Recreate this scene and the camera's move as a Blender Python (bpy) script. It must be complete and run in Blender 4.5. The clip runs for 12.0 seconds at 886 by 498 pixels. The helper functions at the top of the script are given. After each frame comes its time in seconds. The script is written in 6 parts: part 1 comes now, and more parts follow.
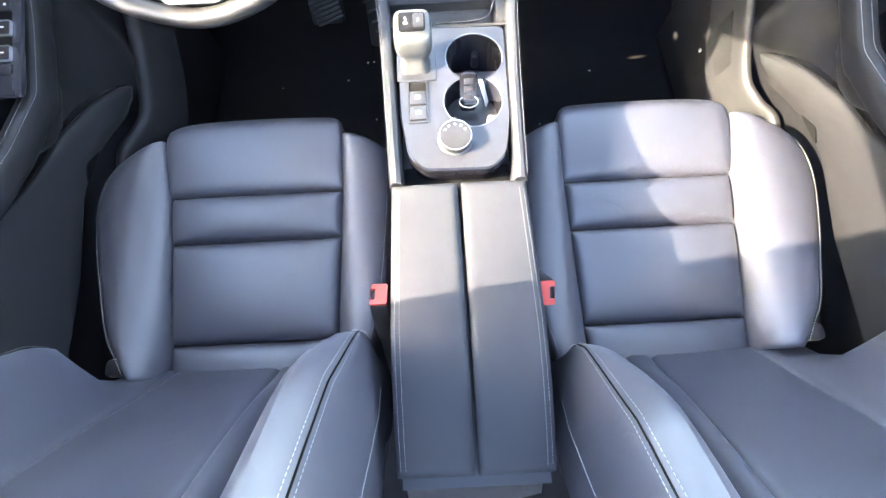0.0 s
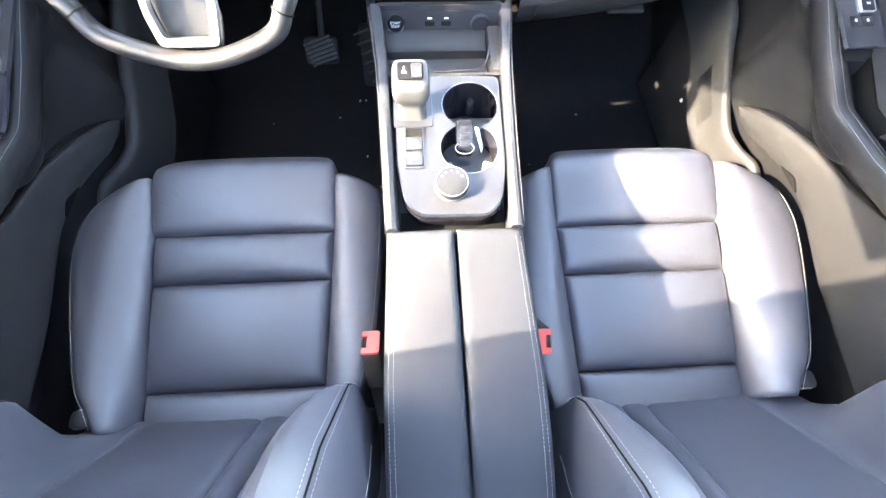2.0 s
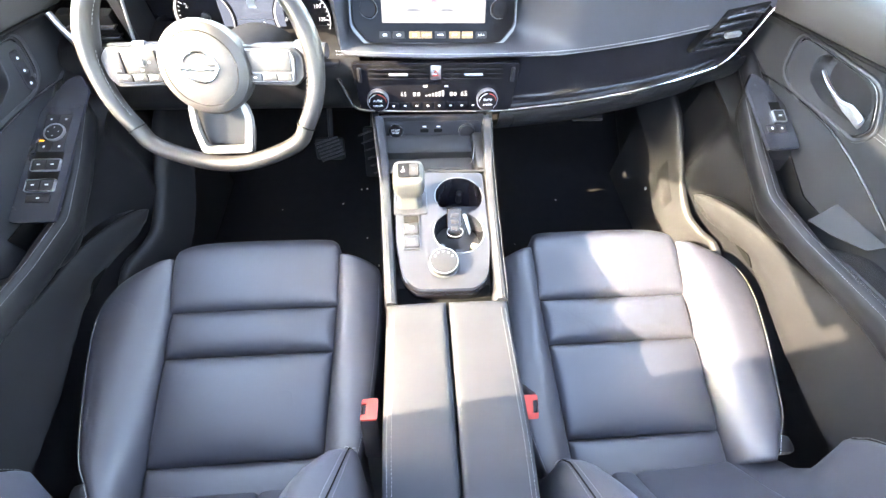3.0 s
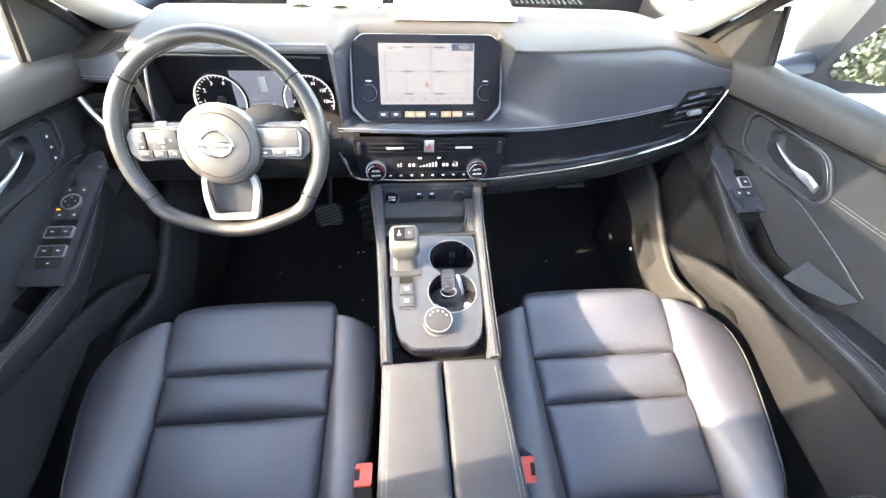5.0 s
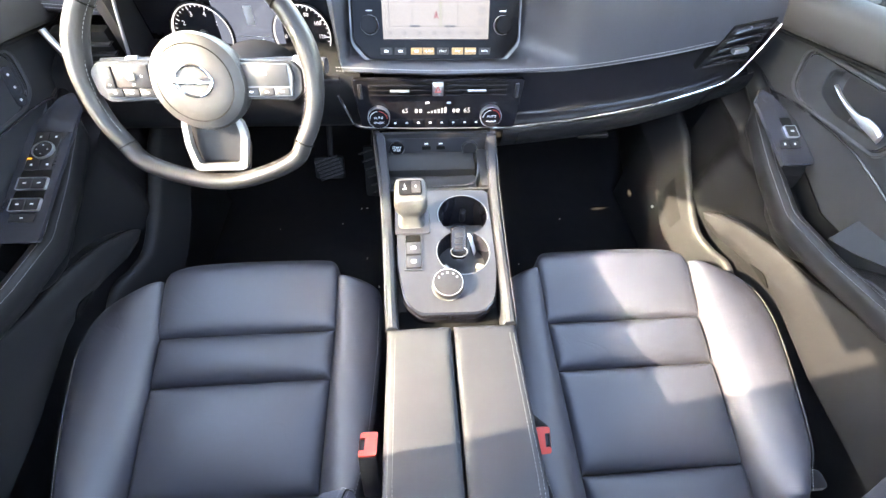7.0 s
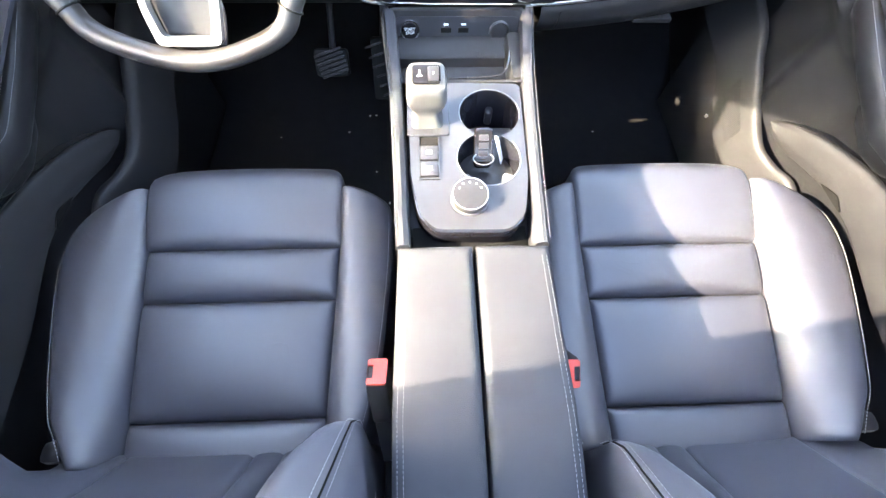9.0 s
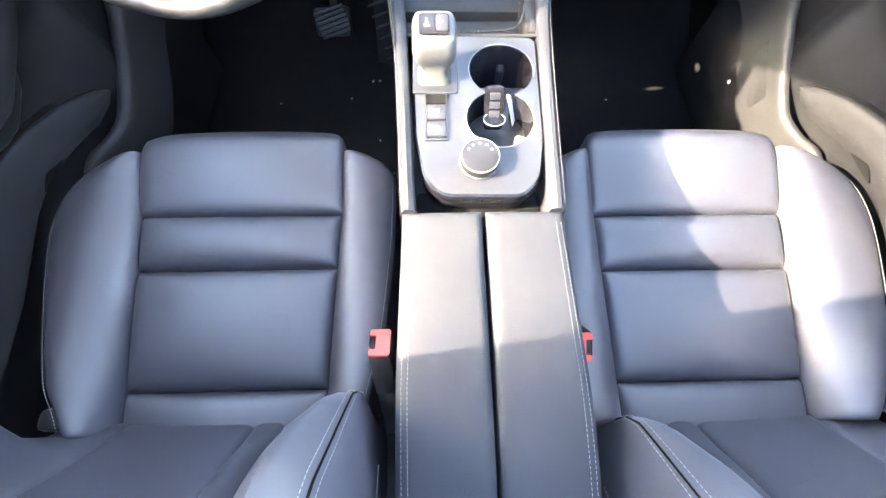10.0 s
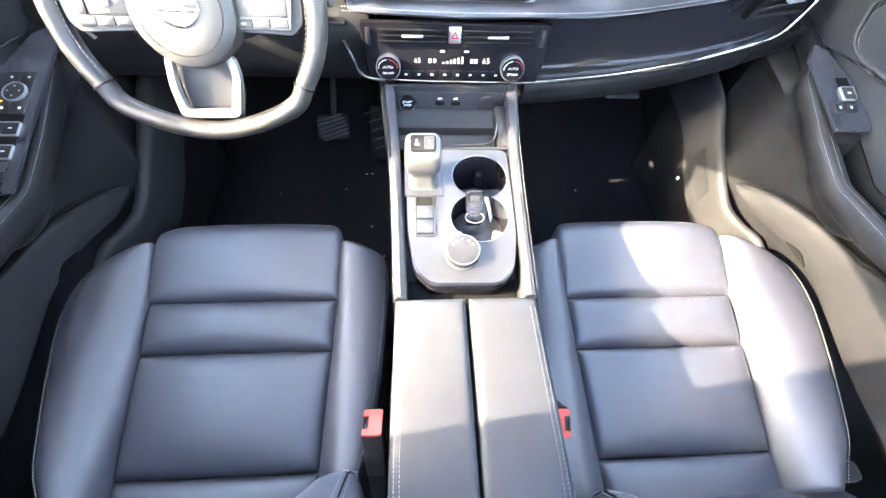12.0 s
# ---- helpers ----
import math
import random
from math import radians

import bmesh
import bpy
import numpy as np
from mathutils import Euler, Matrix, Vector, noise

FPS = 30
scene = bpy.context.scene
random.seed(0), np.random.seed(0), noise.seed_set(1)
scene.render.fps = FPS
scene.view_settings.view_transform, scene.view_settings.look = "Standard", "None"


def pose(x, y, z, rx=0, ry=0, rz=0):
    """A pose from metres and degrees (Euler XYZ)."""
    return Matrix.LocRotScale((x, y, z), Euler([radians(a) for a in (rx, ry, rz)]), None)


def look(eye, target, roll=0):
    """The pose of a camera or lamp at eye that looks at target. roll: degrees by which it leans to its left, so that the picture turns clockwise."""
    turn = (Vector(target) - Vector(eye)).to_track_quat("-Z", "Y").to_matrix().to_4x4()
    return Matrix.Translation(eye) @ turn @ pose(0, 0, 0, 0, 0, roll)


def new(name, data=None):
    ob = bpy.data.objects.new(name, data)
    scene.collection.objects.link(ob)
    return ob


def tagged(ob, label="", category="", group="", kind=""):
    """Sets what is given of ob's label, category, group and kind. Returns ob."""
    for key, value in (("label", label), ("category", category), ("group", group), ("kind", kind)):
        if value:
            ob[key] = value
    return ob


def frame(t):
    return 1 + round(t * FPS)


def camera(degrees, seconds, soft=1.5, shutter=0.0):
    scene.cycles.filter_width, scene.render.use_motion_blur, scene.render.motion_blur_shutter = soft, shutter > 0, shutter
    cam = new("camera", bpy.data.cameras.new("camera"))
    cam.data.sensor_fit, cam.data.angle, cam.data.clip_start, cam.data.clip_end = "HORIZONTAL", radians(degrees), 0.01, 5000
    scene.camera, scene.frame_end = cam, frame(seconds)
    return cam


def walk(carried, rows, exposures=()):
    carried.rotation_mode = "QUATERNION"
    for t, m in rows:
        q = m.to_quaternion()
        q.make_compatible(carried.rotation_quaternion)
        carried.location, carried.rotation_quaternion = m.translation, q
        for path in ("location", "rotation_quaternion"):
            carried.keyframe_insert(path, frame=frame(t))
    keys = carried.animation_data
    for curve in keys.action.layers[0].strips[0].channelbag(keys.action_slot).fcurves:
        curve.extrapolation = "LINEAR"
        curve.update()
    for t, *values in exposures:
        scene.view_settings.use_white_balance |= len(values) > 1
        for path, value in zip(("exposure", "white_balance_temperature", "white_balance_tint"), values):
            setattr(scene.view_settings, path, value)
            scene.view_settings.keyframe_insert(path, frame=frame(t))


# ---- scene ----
cam = camera(95.44, 12.0, soft=1.4)
# seconds, eye, target, roll
PATH = [
    (0.0, (-0.0286, -0.2613, 1.0428), (-0.0272, 0.0330, 0.0871), -2.72),
    (0.5, (-0.0426, -0.2499, 1.0382), (0.0085, 0.0551, 0.0872), 6.45),
    (1.0, (-0.0401, -0.2325, 1.0298), (0.0038, 0.0608, 0.0748), 5.03),
    (1.5, (-0.0431, -0.2299, 1.0268), (-0.0098, 0.0772, 0.0756), 3.19),
    (2.0, (-0.0448, -0.2324, 1.0405), (0.0008, 0.1277, 0.1087), 4.54),
    (2.5, (-0.0442, -0.2521, 1.0801), (0.0135, 0.2023, 0.1911), 4.32),
    (3.0, (-0.0472, -0.2728, 1.1109), (0.0194, 0.2584, 0.2663), 4.01),
    (3.5, (-0.0482, -0.2843, 1.1243), (0.0253, 0.3066, 0.3209), 3.78),
    (5.5, (-0.0498, -0.2961, 1.1356), (0.0368, 0.3591, 0.3851), 3.68),
    (6.0, (-0.0512, -0.2829, 1.1261), (0.0333, 0.3507, 0.3570), 3.80),
    (6.5, (-0.0512, -0.2661, 1.1019), (0.0253, 0.3381, 0.3087), 3.65),
    (8.5, (-0.0554, -0.2199, 1.0194), (-0.0119, 0.2314, 0.1281), 3.29),
    (9.0, (-0.0568, -0.2127, 0.9853), (-0.0237, 0.1947, 0.0727), 2.93),
    (9.5, (-0.0574, -0.2103, 0.9660), (-0.0260, 0.1625, 0.0386), 3.46),
    (10.0, (-0.0606, -0.2134, 0.9518), (-0.0370, 0.1425, 0.0175), 2.72),
    (10.5, (-0.0594, -0.2125, 0.9457), (-0.0324, 0.1515, 0.0147), 3.11),
    (11.0, (-0.0594, -0.2141, 0.9581), (-0.0250, 0.1899, 0.0440), 3.58),
    (11.5, (-0.0608, -0.2197, 0.9850), (-0.0139, 0.2412, 0.0987), 4.24),
    (12.0, (-0.0653, -0.2277, 1.0198), (-0.0041, 0.2922, 0.1677), 4.93),
]
# seconds, stops, kelvin, tint
EXPOSURES = [(0.0, 5.67, 7700, 18), (1.0, 5.92, 7900, 18), (2.5, 5.95, 8100, 17), (3.5, 5.62, 8400, 18), (5.5, 5.24, 8350, 18), (6.5, 5.24, 8350, 18), (8.5, 5.71, 7950, 18), (9.5, 5.76, 7950, 18), (11.0, 5.94, 7850, 18), (12.0, 5.88, 8000, 17)]
walk(cam, [(t, look(eye, target, roll)) for t, eye, target, roll in PATH], EXPOSURES)

# ---- world, sun ----
SUN_WAY = Vector((1.68, 0.30, -1.0)).normalized()      # the way the sunlight travels
world = bpy.data.worlds.new("sky")
scene.world = world
world.use_nodes = True
wt = world.node_tree
sky = wt.nodes.new("ShaderNodeTexSky")
sky.sky_type = "NISHITA"
sky.sun_disc = False
sky.sun_elevation = math.asin(-SUN_WAY.z)
sky.sun_rotation = math.atan2(-SUN_WAY.x, -SUN_WAY.y)
sky.air_density, sky.dust_density = 1.0, 0.2
wt.nodes["Background"].inputs["Strength"].default_value = 0.155
wt.links.new(sky.outputs["Color"], wt.nodes["Background"].inputs["Color"])
sun = new("sun", bpy.data.lights.new("sun", "SUN"))
sun.data.energy, sun.data.angle, sun.data.color = 1.1, radians(0.53), (1.0, 0.95, 0.78)
sun.matrix_world = look((-6, -1, 6), Vector((-6, -1, 6)) + SUN_WAY)


# ---- materials ----
def material(name, color, rough=0.5, metal=0.0, var=0.12, scale=12.0, bump=0.0, bump_scale=300.0, spec=0.5, coat=0.0, rough_var=0.08, kind="noise", sheen=0.0, crease=0.0):
    """Base colour varied at two scales, roughness varied, fine relief."""
    m = bpy.data.materials.new(name)
    m.use_nodes = True
    n, l = m.node_tree.nodes, m.node_tree.links
    b = n["Principled BSDF"]
    tc = n.new("ShaderNodeTexCoord")
    big, small = n.new("ShaderNodeTexNoise"), n.new("ShaderNodeTexNoise")
    big.inputs["Scale"].default_value, big.inputs["Detail"].default_value = scale, 4
    small.inputs["Scale"].default_value, small.inputs["Detail"].default_value = scale * 14, 3
    for k in (big, small):
        l.new(tc.outputs["Object"], k.inputs["Vector"])
    add = n.new("ShaderNodeMath")
    add.operation = "MULTIPLY_ADD"
    add.inputs[1].default_value = 0.35
    l.new(small.outputs["Fac"], add.inputs[0])
    l.new(big.outputs["Fac"], add.inputs[2])
    ramp = n.new("ShaderNodeMapRange")
    ramp.inputs["From Min"].default_value, ramp.inputs["From Max"].default_value = 0.05, 1.30
    l.new(add.outputs[0], ramp.inputs["Value"])
    mix = n.new("ShaderNodeMix")
    mix.data_type = "RGBA"
    lo = [max(0, c * (1 - var)) for c in color]
    hi = [min(1, c * (1 + var)) for c in color]
    mix.inputs["A"].default_value, mix.inputs["B"].default_value = (*lo, 1), (*hi, 1)
    l.new(ramp.outputs["Result"], mix.inputs["Factor"])
    l.new(mix.outputs["Result"], b.inputs["Base Color"])
    rr = n.new("ShaderNodeMapRange")
    rr.inputs["To Min"].default_value, rr.inputs["To Max"].default_value = max(0.02, rough - rough_var), min(1, rough + rough_var)
    l.new(ramp.outputs["Result"], rr.inputs["Value"])
    l.new(rr.outputs["Result"], b.inputs["Roughness"])
    b.inputs["Metallic"].default_value = metal
    b.inputs["Specular IOR Level"].default_value = spec
    b.inputs["Coat Weight"].default_value = coat
    b.inputs["Sheen Weight"].default_value = sheen
    if bump:
        if kind == "cells":
            t = n.new("ShaderNodeTexVoronoi")
            t.feature = "DISTANCE_TO_EDGE"
            out = t.outputs["Distance"]
        else:
            t = n.new("ShaderNodeTexNoise")
            t.inputs["Detail"].default_value = 5
            out = t.outputs["Fac"]
        t.inputs["Scale"].default_value = bump_scale
        l.new(tc.outputs["Object"], t.inputs["Vector"])
        bp = n.new("ShaderNodeBump")
        bp.inputs["Strength"].default_value, bp.inputs["Distance"].default_value = bump, 0.001
        l.new(out, bp.inputs["Height"])
        l.new(bp.outputs["Normal"], b.inputs["Normal"])
        if crease:
            w = n.new("ShaderNodeTexNoise")
            w.inputs["Scale"].default_value, w.inputs["Detail"].default_value, w.inputs["Distortion"].default_value = 9, 2, 0.4
            mp = n.new("ShaderNodeMapping")
            mp.inputs["Scale"].default_value = (1.0, 0.45, 1.0)
            l.new(tc.outputs["Object"], mp.inputs["Vector"])
            l.new(mp.outputs["Vector"], w.inputs["Vector"])
            b2 = n.new("ShaderNodeBump")
            b2.inputs["Strength"].default_value, b2.inputs["Distance"].default_value = crease, 0.004
            l.new(w.outputs["Fac"], b2.inputs["Height"])
            # sparse thin wrinkles, where a slow second noise lets them through
            fine = n.new("ShaderNodeTexNoise")
            fine.inputs["Scale"].default_value, fine.inputs["Detail"].default_value, fine.inputs["Distortion"].default_value = 11, 1, 1.2
            l.new(tc.outputs["Object"], fine.inputs["Vector"])
            off = n.new("ShaderNodeMath")
            off.operation = "SUBTRACT"
            off.inputs[1].default_value = 0.5
            l.new(fine.outputs["Fac"], off.inputs[0])
            mag = n.new("ShaderNodeMath")
            mag.operation = "ABSOLUTE"
            l.new(off.outputs[0], mag.inputs[0])
            line = n.new("ShaderNodeMapRange")
            line.inputs["From Min"].default_value, line.inputs["From Max"].default_value = 0.0, 0.022
            line.inputs["To Min"].default_value, line.inputs["To Max"].default_value = 1.0, 0.0
            l.new(mag.outputs[0], line.inputs["Value"])
            where = n.new("ShaderNodeTexNoise")
            where.inputs["Scale"].default_value, where.inputs["Detail"].default_value = 7, 1
            l.new(tc.outputs["Object"], where.inputs["Vector"])
            gate = n.new("ShaderNodeMapRange")
            gate.inputs["From Min"].default_value, gate.inputs["From Max"].default_value = 0.54, 0.70
            l.new(where.outputs["Fac"], gate.inputs["Value"])
            both = n.new("ShaderNodeMath")
            both.operation = "MULTIPLY"
            l.new(line.outputs["Result"], both.inputs[0])
            l.new(gate.outputs["Result"], both.inputs[1])
            b3 = n.new("ShaderNodeBump")
            b3.invert = True
            b3.inputs["Strength"].default_value, b3.inputs["Distance"].default_value = 0.22, 0.001
            l.new(both.outputs[0], b3.inputs["Height"])
            l.new(b3.outputs["Normal"], b2.inputs["Normal"])
            l.new(b2.outputs["Normal"], bp.inputs["Normal"])
    return m


def glowing(name, color, strength, base=(0.01, 0.01, 0.01)):
    m = bpy.data.materials.new(name)
    m.use_nodes = True
    b = m.node_tree.nodes["Principled BSDF"]
    b.inputs["Base Color"].default_value = (*base, 1)
    b.inputs["Roughness"].default_value = 0.25
    b.inputs["Emission Color"].default_value = (*color, 1)
    b.inputs["Emission Strength"].default_value = strength
    return m


def glass(name, tint=(0.9, 0.95, 0.93), ior=1.2):
    m = bpy.data.materials.new(name)
    m.use_nodes = True
    b = m.node_tree.nodes["Principled BSDF"]
    b.inputs["Base Color"].default_value = (*tint, 1)
    b.inputs["Roughness"].default_value = 0.0
    b.inputs["Transmission Weight"].default_value = 1.0
    b.inputs["IOR"].default_value = ior
    return m


LEATHER = material("black_leather", (0.030, 0.031, 0.040), 0.46, var=0.12, scale=9, bump=0.2, bump_scale=900, kind="cells", spec=0.8, coat=0.0, crease=0.3)
INSERT = material("smooth_black_leatherette", (0.020, 0.021, 0.023), 0.38, var=0.15, scale=9, bump=0.2, bump_scale=1000, kind="cells", spec=0.3)
# blue tint holds the cool shade on the dash front
DASHFACE = material("shade_blued_leatherette", (0.030, 0.031, 0.038), 0.40, var=0.15, scale=8, bump=0.22, bump_scale=1000, kind="cells", spec=0.5)
LEATHER_LID = material("grained_black_leather", (0.024, 0.025, 0.029), 0.5, var=0.1, scale=14, bump=0.3, bump_scale=700, kind="cells", spec=0.1)
DOORTOP = material("brownish_black_door_pad", (0.020, 0.018, 0.017), 0.6, var=0.15, scale=8, bump=0.25, bump_scale=1000, kind="cells", spec=0.3)
SOFT = material("soft_black_plastic", (0.011, 0.011, 0.012), 0.40, var=0.15, scale=8, bump=0.2, bump_scale=1100, kind="cells", spec=0.16)
# brown tint holds the warm sunlight on the dash top
DASH = material("grained_dash_foam", (0.028, 0.025, 0.022), 0.62, var=0.12, scale=7, bump=0.3, bump_scale=1000, kind="cells", spec=0.2)
HARD = material("hard_black_plastic", (0.014, 0.014, 0.016), 0.42, var=0.15, scale=10, bump=0.2, bump_scale=800, spec=0.3)
KNOB = material("grey_leatherette_knob", (0.040, 0.040, 0.039), 0.45, var=0.06, scale=20, bump=0.15, bump_scale=900)
KICK = material("dull_black_plastic", (0.017, 0.017, 0.018), 0.42, var=0.15, scale=10, bump=0.15, bump_scale=900, spec=0.14)
# near-black: paints the shade in hollows, also serves joints and black trim
DARK = material("dark_shade_and_joint", (0.004, 0.004, 0.004), 0.7, var=0.2, spec=0.1)
BEZEL = material("screen_black", (0.006, 0.006, 0.007), 0.12, var=0.2, scale=20, rough_var=0.03, spec=0.08)
PANEL = material("satin_dark_switch_panel", (0.022, 0.023, 0.028), 0.24, var=0.1, scale=20, spec=0.6)
PIANO = material("gloss_black", (0.008, 0.008, 0.010), 0.08, var=0.2, scale=20, coat=0.1, rough_var=0.03, spec=0.15)
SATINBLACK = material("satin_black_trim", (0.016, 0.016, 0.019), 0.25, var=0.1, scale=20)
SPOKE = material("dark_satin_spoke", (0.160, 0.160, 0.160), 0.35, metal=0.4, var=0.06)
PLATE = material("dark_satin_metal_film", (0.020, 0.021, 0.025), 0.38, metal=0.1, var=0.08, scale=25, rough_var=0.05, spec=0.4)
CHROME = material("chrome", (0.82, 0.83, 0.85), 0.10, metal=1.0, var=0.04, rough_var=0.05)
SATIN = material("satin_silver", (0.55, 0.56, 0.58), 0.30, metal=0.9, var=0.05, rough_var=0.06)
RAIL = material("silver_painted_trim", (0.15, 0.147, 0.14), 0.42, metal=0.2, var=0.06, scale=20, bump=0.05)
CARPET = material("black_carpet", (0.012, 0.012, 0.013), 0.95, var=0.4, scale=30, bump=0.9, bump_scale=900, spec=0.05, sheen=0.05)
THREAD = material("pale_grey_thread", (0.300, 0.300, 0.300), 0.7, var=0.1)
RED = material("red_plastic", (0.420, 0.036, 0.022), 0.35, var=0.08)
WHITE = material("white_paper", (0.82, 0.82, 0.80), 0.7, var=0.03)
INK = material("white_print", (0.75, 0.75, 0.75), 0.5, var=0.02)
GREYINK = material("grey_print", (0.22, 0.22, 0.23), 0.5, var=0.02)
LINER = material("pale_grey_cloth", (0.470, 0.465, 0.445), 0.9, var=0.06, scale=30, bump=0.4, bump_scale=700)
HUB = material("grey_black_hub_plastic", (0.027, 0.026, 0.026), 0.42, var=0.08, scale=12, bump=0.2, bump_scale=1000, kind="cells")
WHEEL = material("worn_black_wheel_leather", (0.017, 0.016, 0.016), 0.36, var=0.2, scale=14, bump=0.08, bump_scale=900, kind="cells", spec=0.45, coat=0.0)
PAINT = material("silver_car_paint", (0.55, 0.56, 0.58), 0.3, metal=0.4, var=0.03, coat=0.8)
WHITEPAINT = material("white_car_paint", (0.75, 0.76, 0.77), 0.3, var=0.03, coat=0.8)
REDPAINT = material("red_car_paint", (0.4, 0.03, 0.03), 0.3, var=0.05, coat=0.8)
TYRE = material("black_rubber", (0.010, 0.010, 0.010), 0.8, var=0.2, spec=0.2)
ASPHALT = material("pale_worn_asphalt", (0.17, 0.165, 0.155), 0.9, var=0.3, scale=2, bump=0.8, bump_scale=120)
MIRROR = material("mirror_silver", (0.620, 0.640, 0.650), 0.02, metal=1.0, var=0.0, rough_var=0.0)
BARK = material("bark", (0.10, 0.07, 0.05), 0.9, var=0.3, scale=6, bump=0.8, bump_scale=30)
LEAF = material("leaves", (0.040, 0.046, 0.020), 0.6, var=0.5, scale=1.2)
GLASS = glass("clear_glass")


def tinted(name, tint):
    """Dark glass that lets a share of the light through."""
    m = bpy.data.materials.new(name)
    m.use_nodes = True
    n, l = m.node_tree.nodes, m.node_tree.links
    n.remove(n["Principled BSDF"])
    clear, gloss, mix = n.new("ShaderNodeBsdfTransparent"), n.new("ShaderNodeBsdfGlossy"), n.new("ShaderNodeMixShader")
    clear.inputs["Color"].default_value = (*tint, 1)
    gloss.inputs["Roughness"].default_value = 0.02
    mix.inputs["Fac"].default_value = 0.05
    l.new(clear.outputs[0], mix.inputs[1])
    l.new(gloss.outputs[0], mix.inputs[2])
    l.new(mix.outputs[0], n["Material Output"].inputs["Surface"])
    return m


ROOFGLASS = tinted("dark_roof_glass", (0.72, 0.75, 0.78))


# ---- builders ----
def finish(bm, smooth=35.0, name="mesh"):
    bmesh.ops.recalc_face_normals(bm, faces=bm.faces)
    me = bpy.data.meshes.new(name)
    for f in bm.faces:
        f.smooth = smooth > 0
    bm.to_mesh(me)
    bm.free()
    if smooth > 0:
        me.set_sharp_from_angle(angle=radians(smooth))
    return me


def part(name, bm, mat, parent=None, label="", smooth=35.0):
    me = finish(bm, smooth, name)
    me.materials.append(mat)
    ob = new(name, me)
    if parent is not None:
        ob.parent = parent
        ob.matrix_parent_inverse = parent.matrix_basis.inverted()
    return tagged(ob, label)


def thing(name, label, category, at=(0, 0, 0), group=""):
    ob = new(name)
    ob.empty_display_size = 0.05
    ob.matrix_basis = Matrix.Translation(at)
    return tagged(ob, label, category, group)


def setting(name, bm, mat, label="", smooth=35.0):
    ob = part(name, bm, mat, None, label, smooth)
    return tagged(ob, label, name.split("_")[0], kind="structure")


def crom(pts, n):
    """Catmull-Rom through the points, n steps a span."""
    pts = [Vector(p) for p in pts]
    out = []
    for i in range(len(pts) - 1):
        p1, p2 = pts[i], pts[i + 1]
        p0 = pts[i - 1] if i else p1 * 2 - p2
        p3 = pts[i + 2] if i + 2 < len(pts) else p2 * 2 - p1
        for k in range(n):
            t = k / n
            out.append(0.5 * (2 * p1 + (p2 - p0) * t + (2 * p0 - 5 * p1 + 4 * p2 - p3) * t * t + (3 * p1 - p0 - 3 * p2 + p3) * t ** 3))
    out.append(pts[-1])
    return out


def lin(table, v):
    """Straight-line reading of a table of (key, value), keys rising."""
    ks = [k for k, _ in table]
    return float(np.interp(v, ks, [w for _, w in table]))


def ease(a, b, v):
    t = min(1, max(0, (v - a) / (b - a)))
    return t * t * (3 - 2 * t)


def sheet(bm, rows, closed_u=False):
    """Quads between rows of points."""
    vs = [[bm.verts.new(p) for p in r] for r in rows]
    for a, b in zip(vs, vs[1:]):
        k = len(a)
        for i in range(k if closed_u else k - 1):
            bm.faces.new((a[i], a[(i + 1) % k], b[(i + 1) % k], b[i]))
    return vs


def thick(bm, t):
    """Gives an open sheet a thickness t behind its faces."""
    bm.normal_update()
    old = bm.verts[:]
    rim = [e for e in bm.edges if e.is_boundary]
    faces = bm.faces[:]
    twin = {v: bm.verts.new(v.co - v.normal * t) for v in old}
    for f in faces:
        bm.faces.new([twin[v] for v in reversed(f.verts)])
    for e in rim:
        p, q = e.verts
        bm.faces.new((p, q, twin[q], twin[p]))
    return bm


def loft(rows, caps=True, bm=None):
    """Closed rings joined into a tube-like body."""
    bm = bm or bmesh.new()
    vs = sheet(bm, rows, True)
    if caps:
        bm.faces.new(vs[0][::-1])
        bm.faces.new(vs[-1])
    return bm


def box(x0, x1, y0, y1, z0, z1, bevel=0.0, seg=2, bm=None, m=None):
    one = bmesh.new()
    bmesh.ops.create_cube(one, size=1)
    bmesh.ops.scale(one, vec=(abs(x1 - x0), abs(y1 - y0), abs(z1 - z0)), verts=one.verts)
    bmesh.ops.translate(one, vec=((x0 + x1) / 2, (y0 + y1) / 2, (z0 + z1) / 2), verts=one.verts)
    if bevel:
        bmesh.ops.bevel(one, geom=one.edges[:], offset=bevel, segments=seg, affect="EDGES", profile=0.5)
    if m is not None:
        one.transform(m)
    return merge(bm, one)


def merge(bm, one):
    if bm is None:
        return one
    me = bpy.data.meshes.new("tmp")
    one.to_mesh(me)
    one.free()
    bm.from_mesh(me)
    bpy.data.meshes.remove(me)
    return bm


def rounded(pts, r, n=5):
    """A polygon of (x, y) with rounded corners."""
    out = []
    k = len(pts)
    for i in range(k):
        a, b, c = (Vector(pts[(i + d) % k]) for d in (-1, 0, 1))
        u, v = (a - b), (c - b)
        rr = min(r, u.length * 0.45, v.length * 0.45)
        p, q = b + u.normalized() * rr, b + v.normalized() * rr
        for s in range(n + 1):
            t = s / n
            out.append((1 - t) ** 2 * p + 2 * t * (1 - t) * b + t * t * q)
    return out


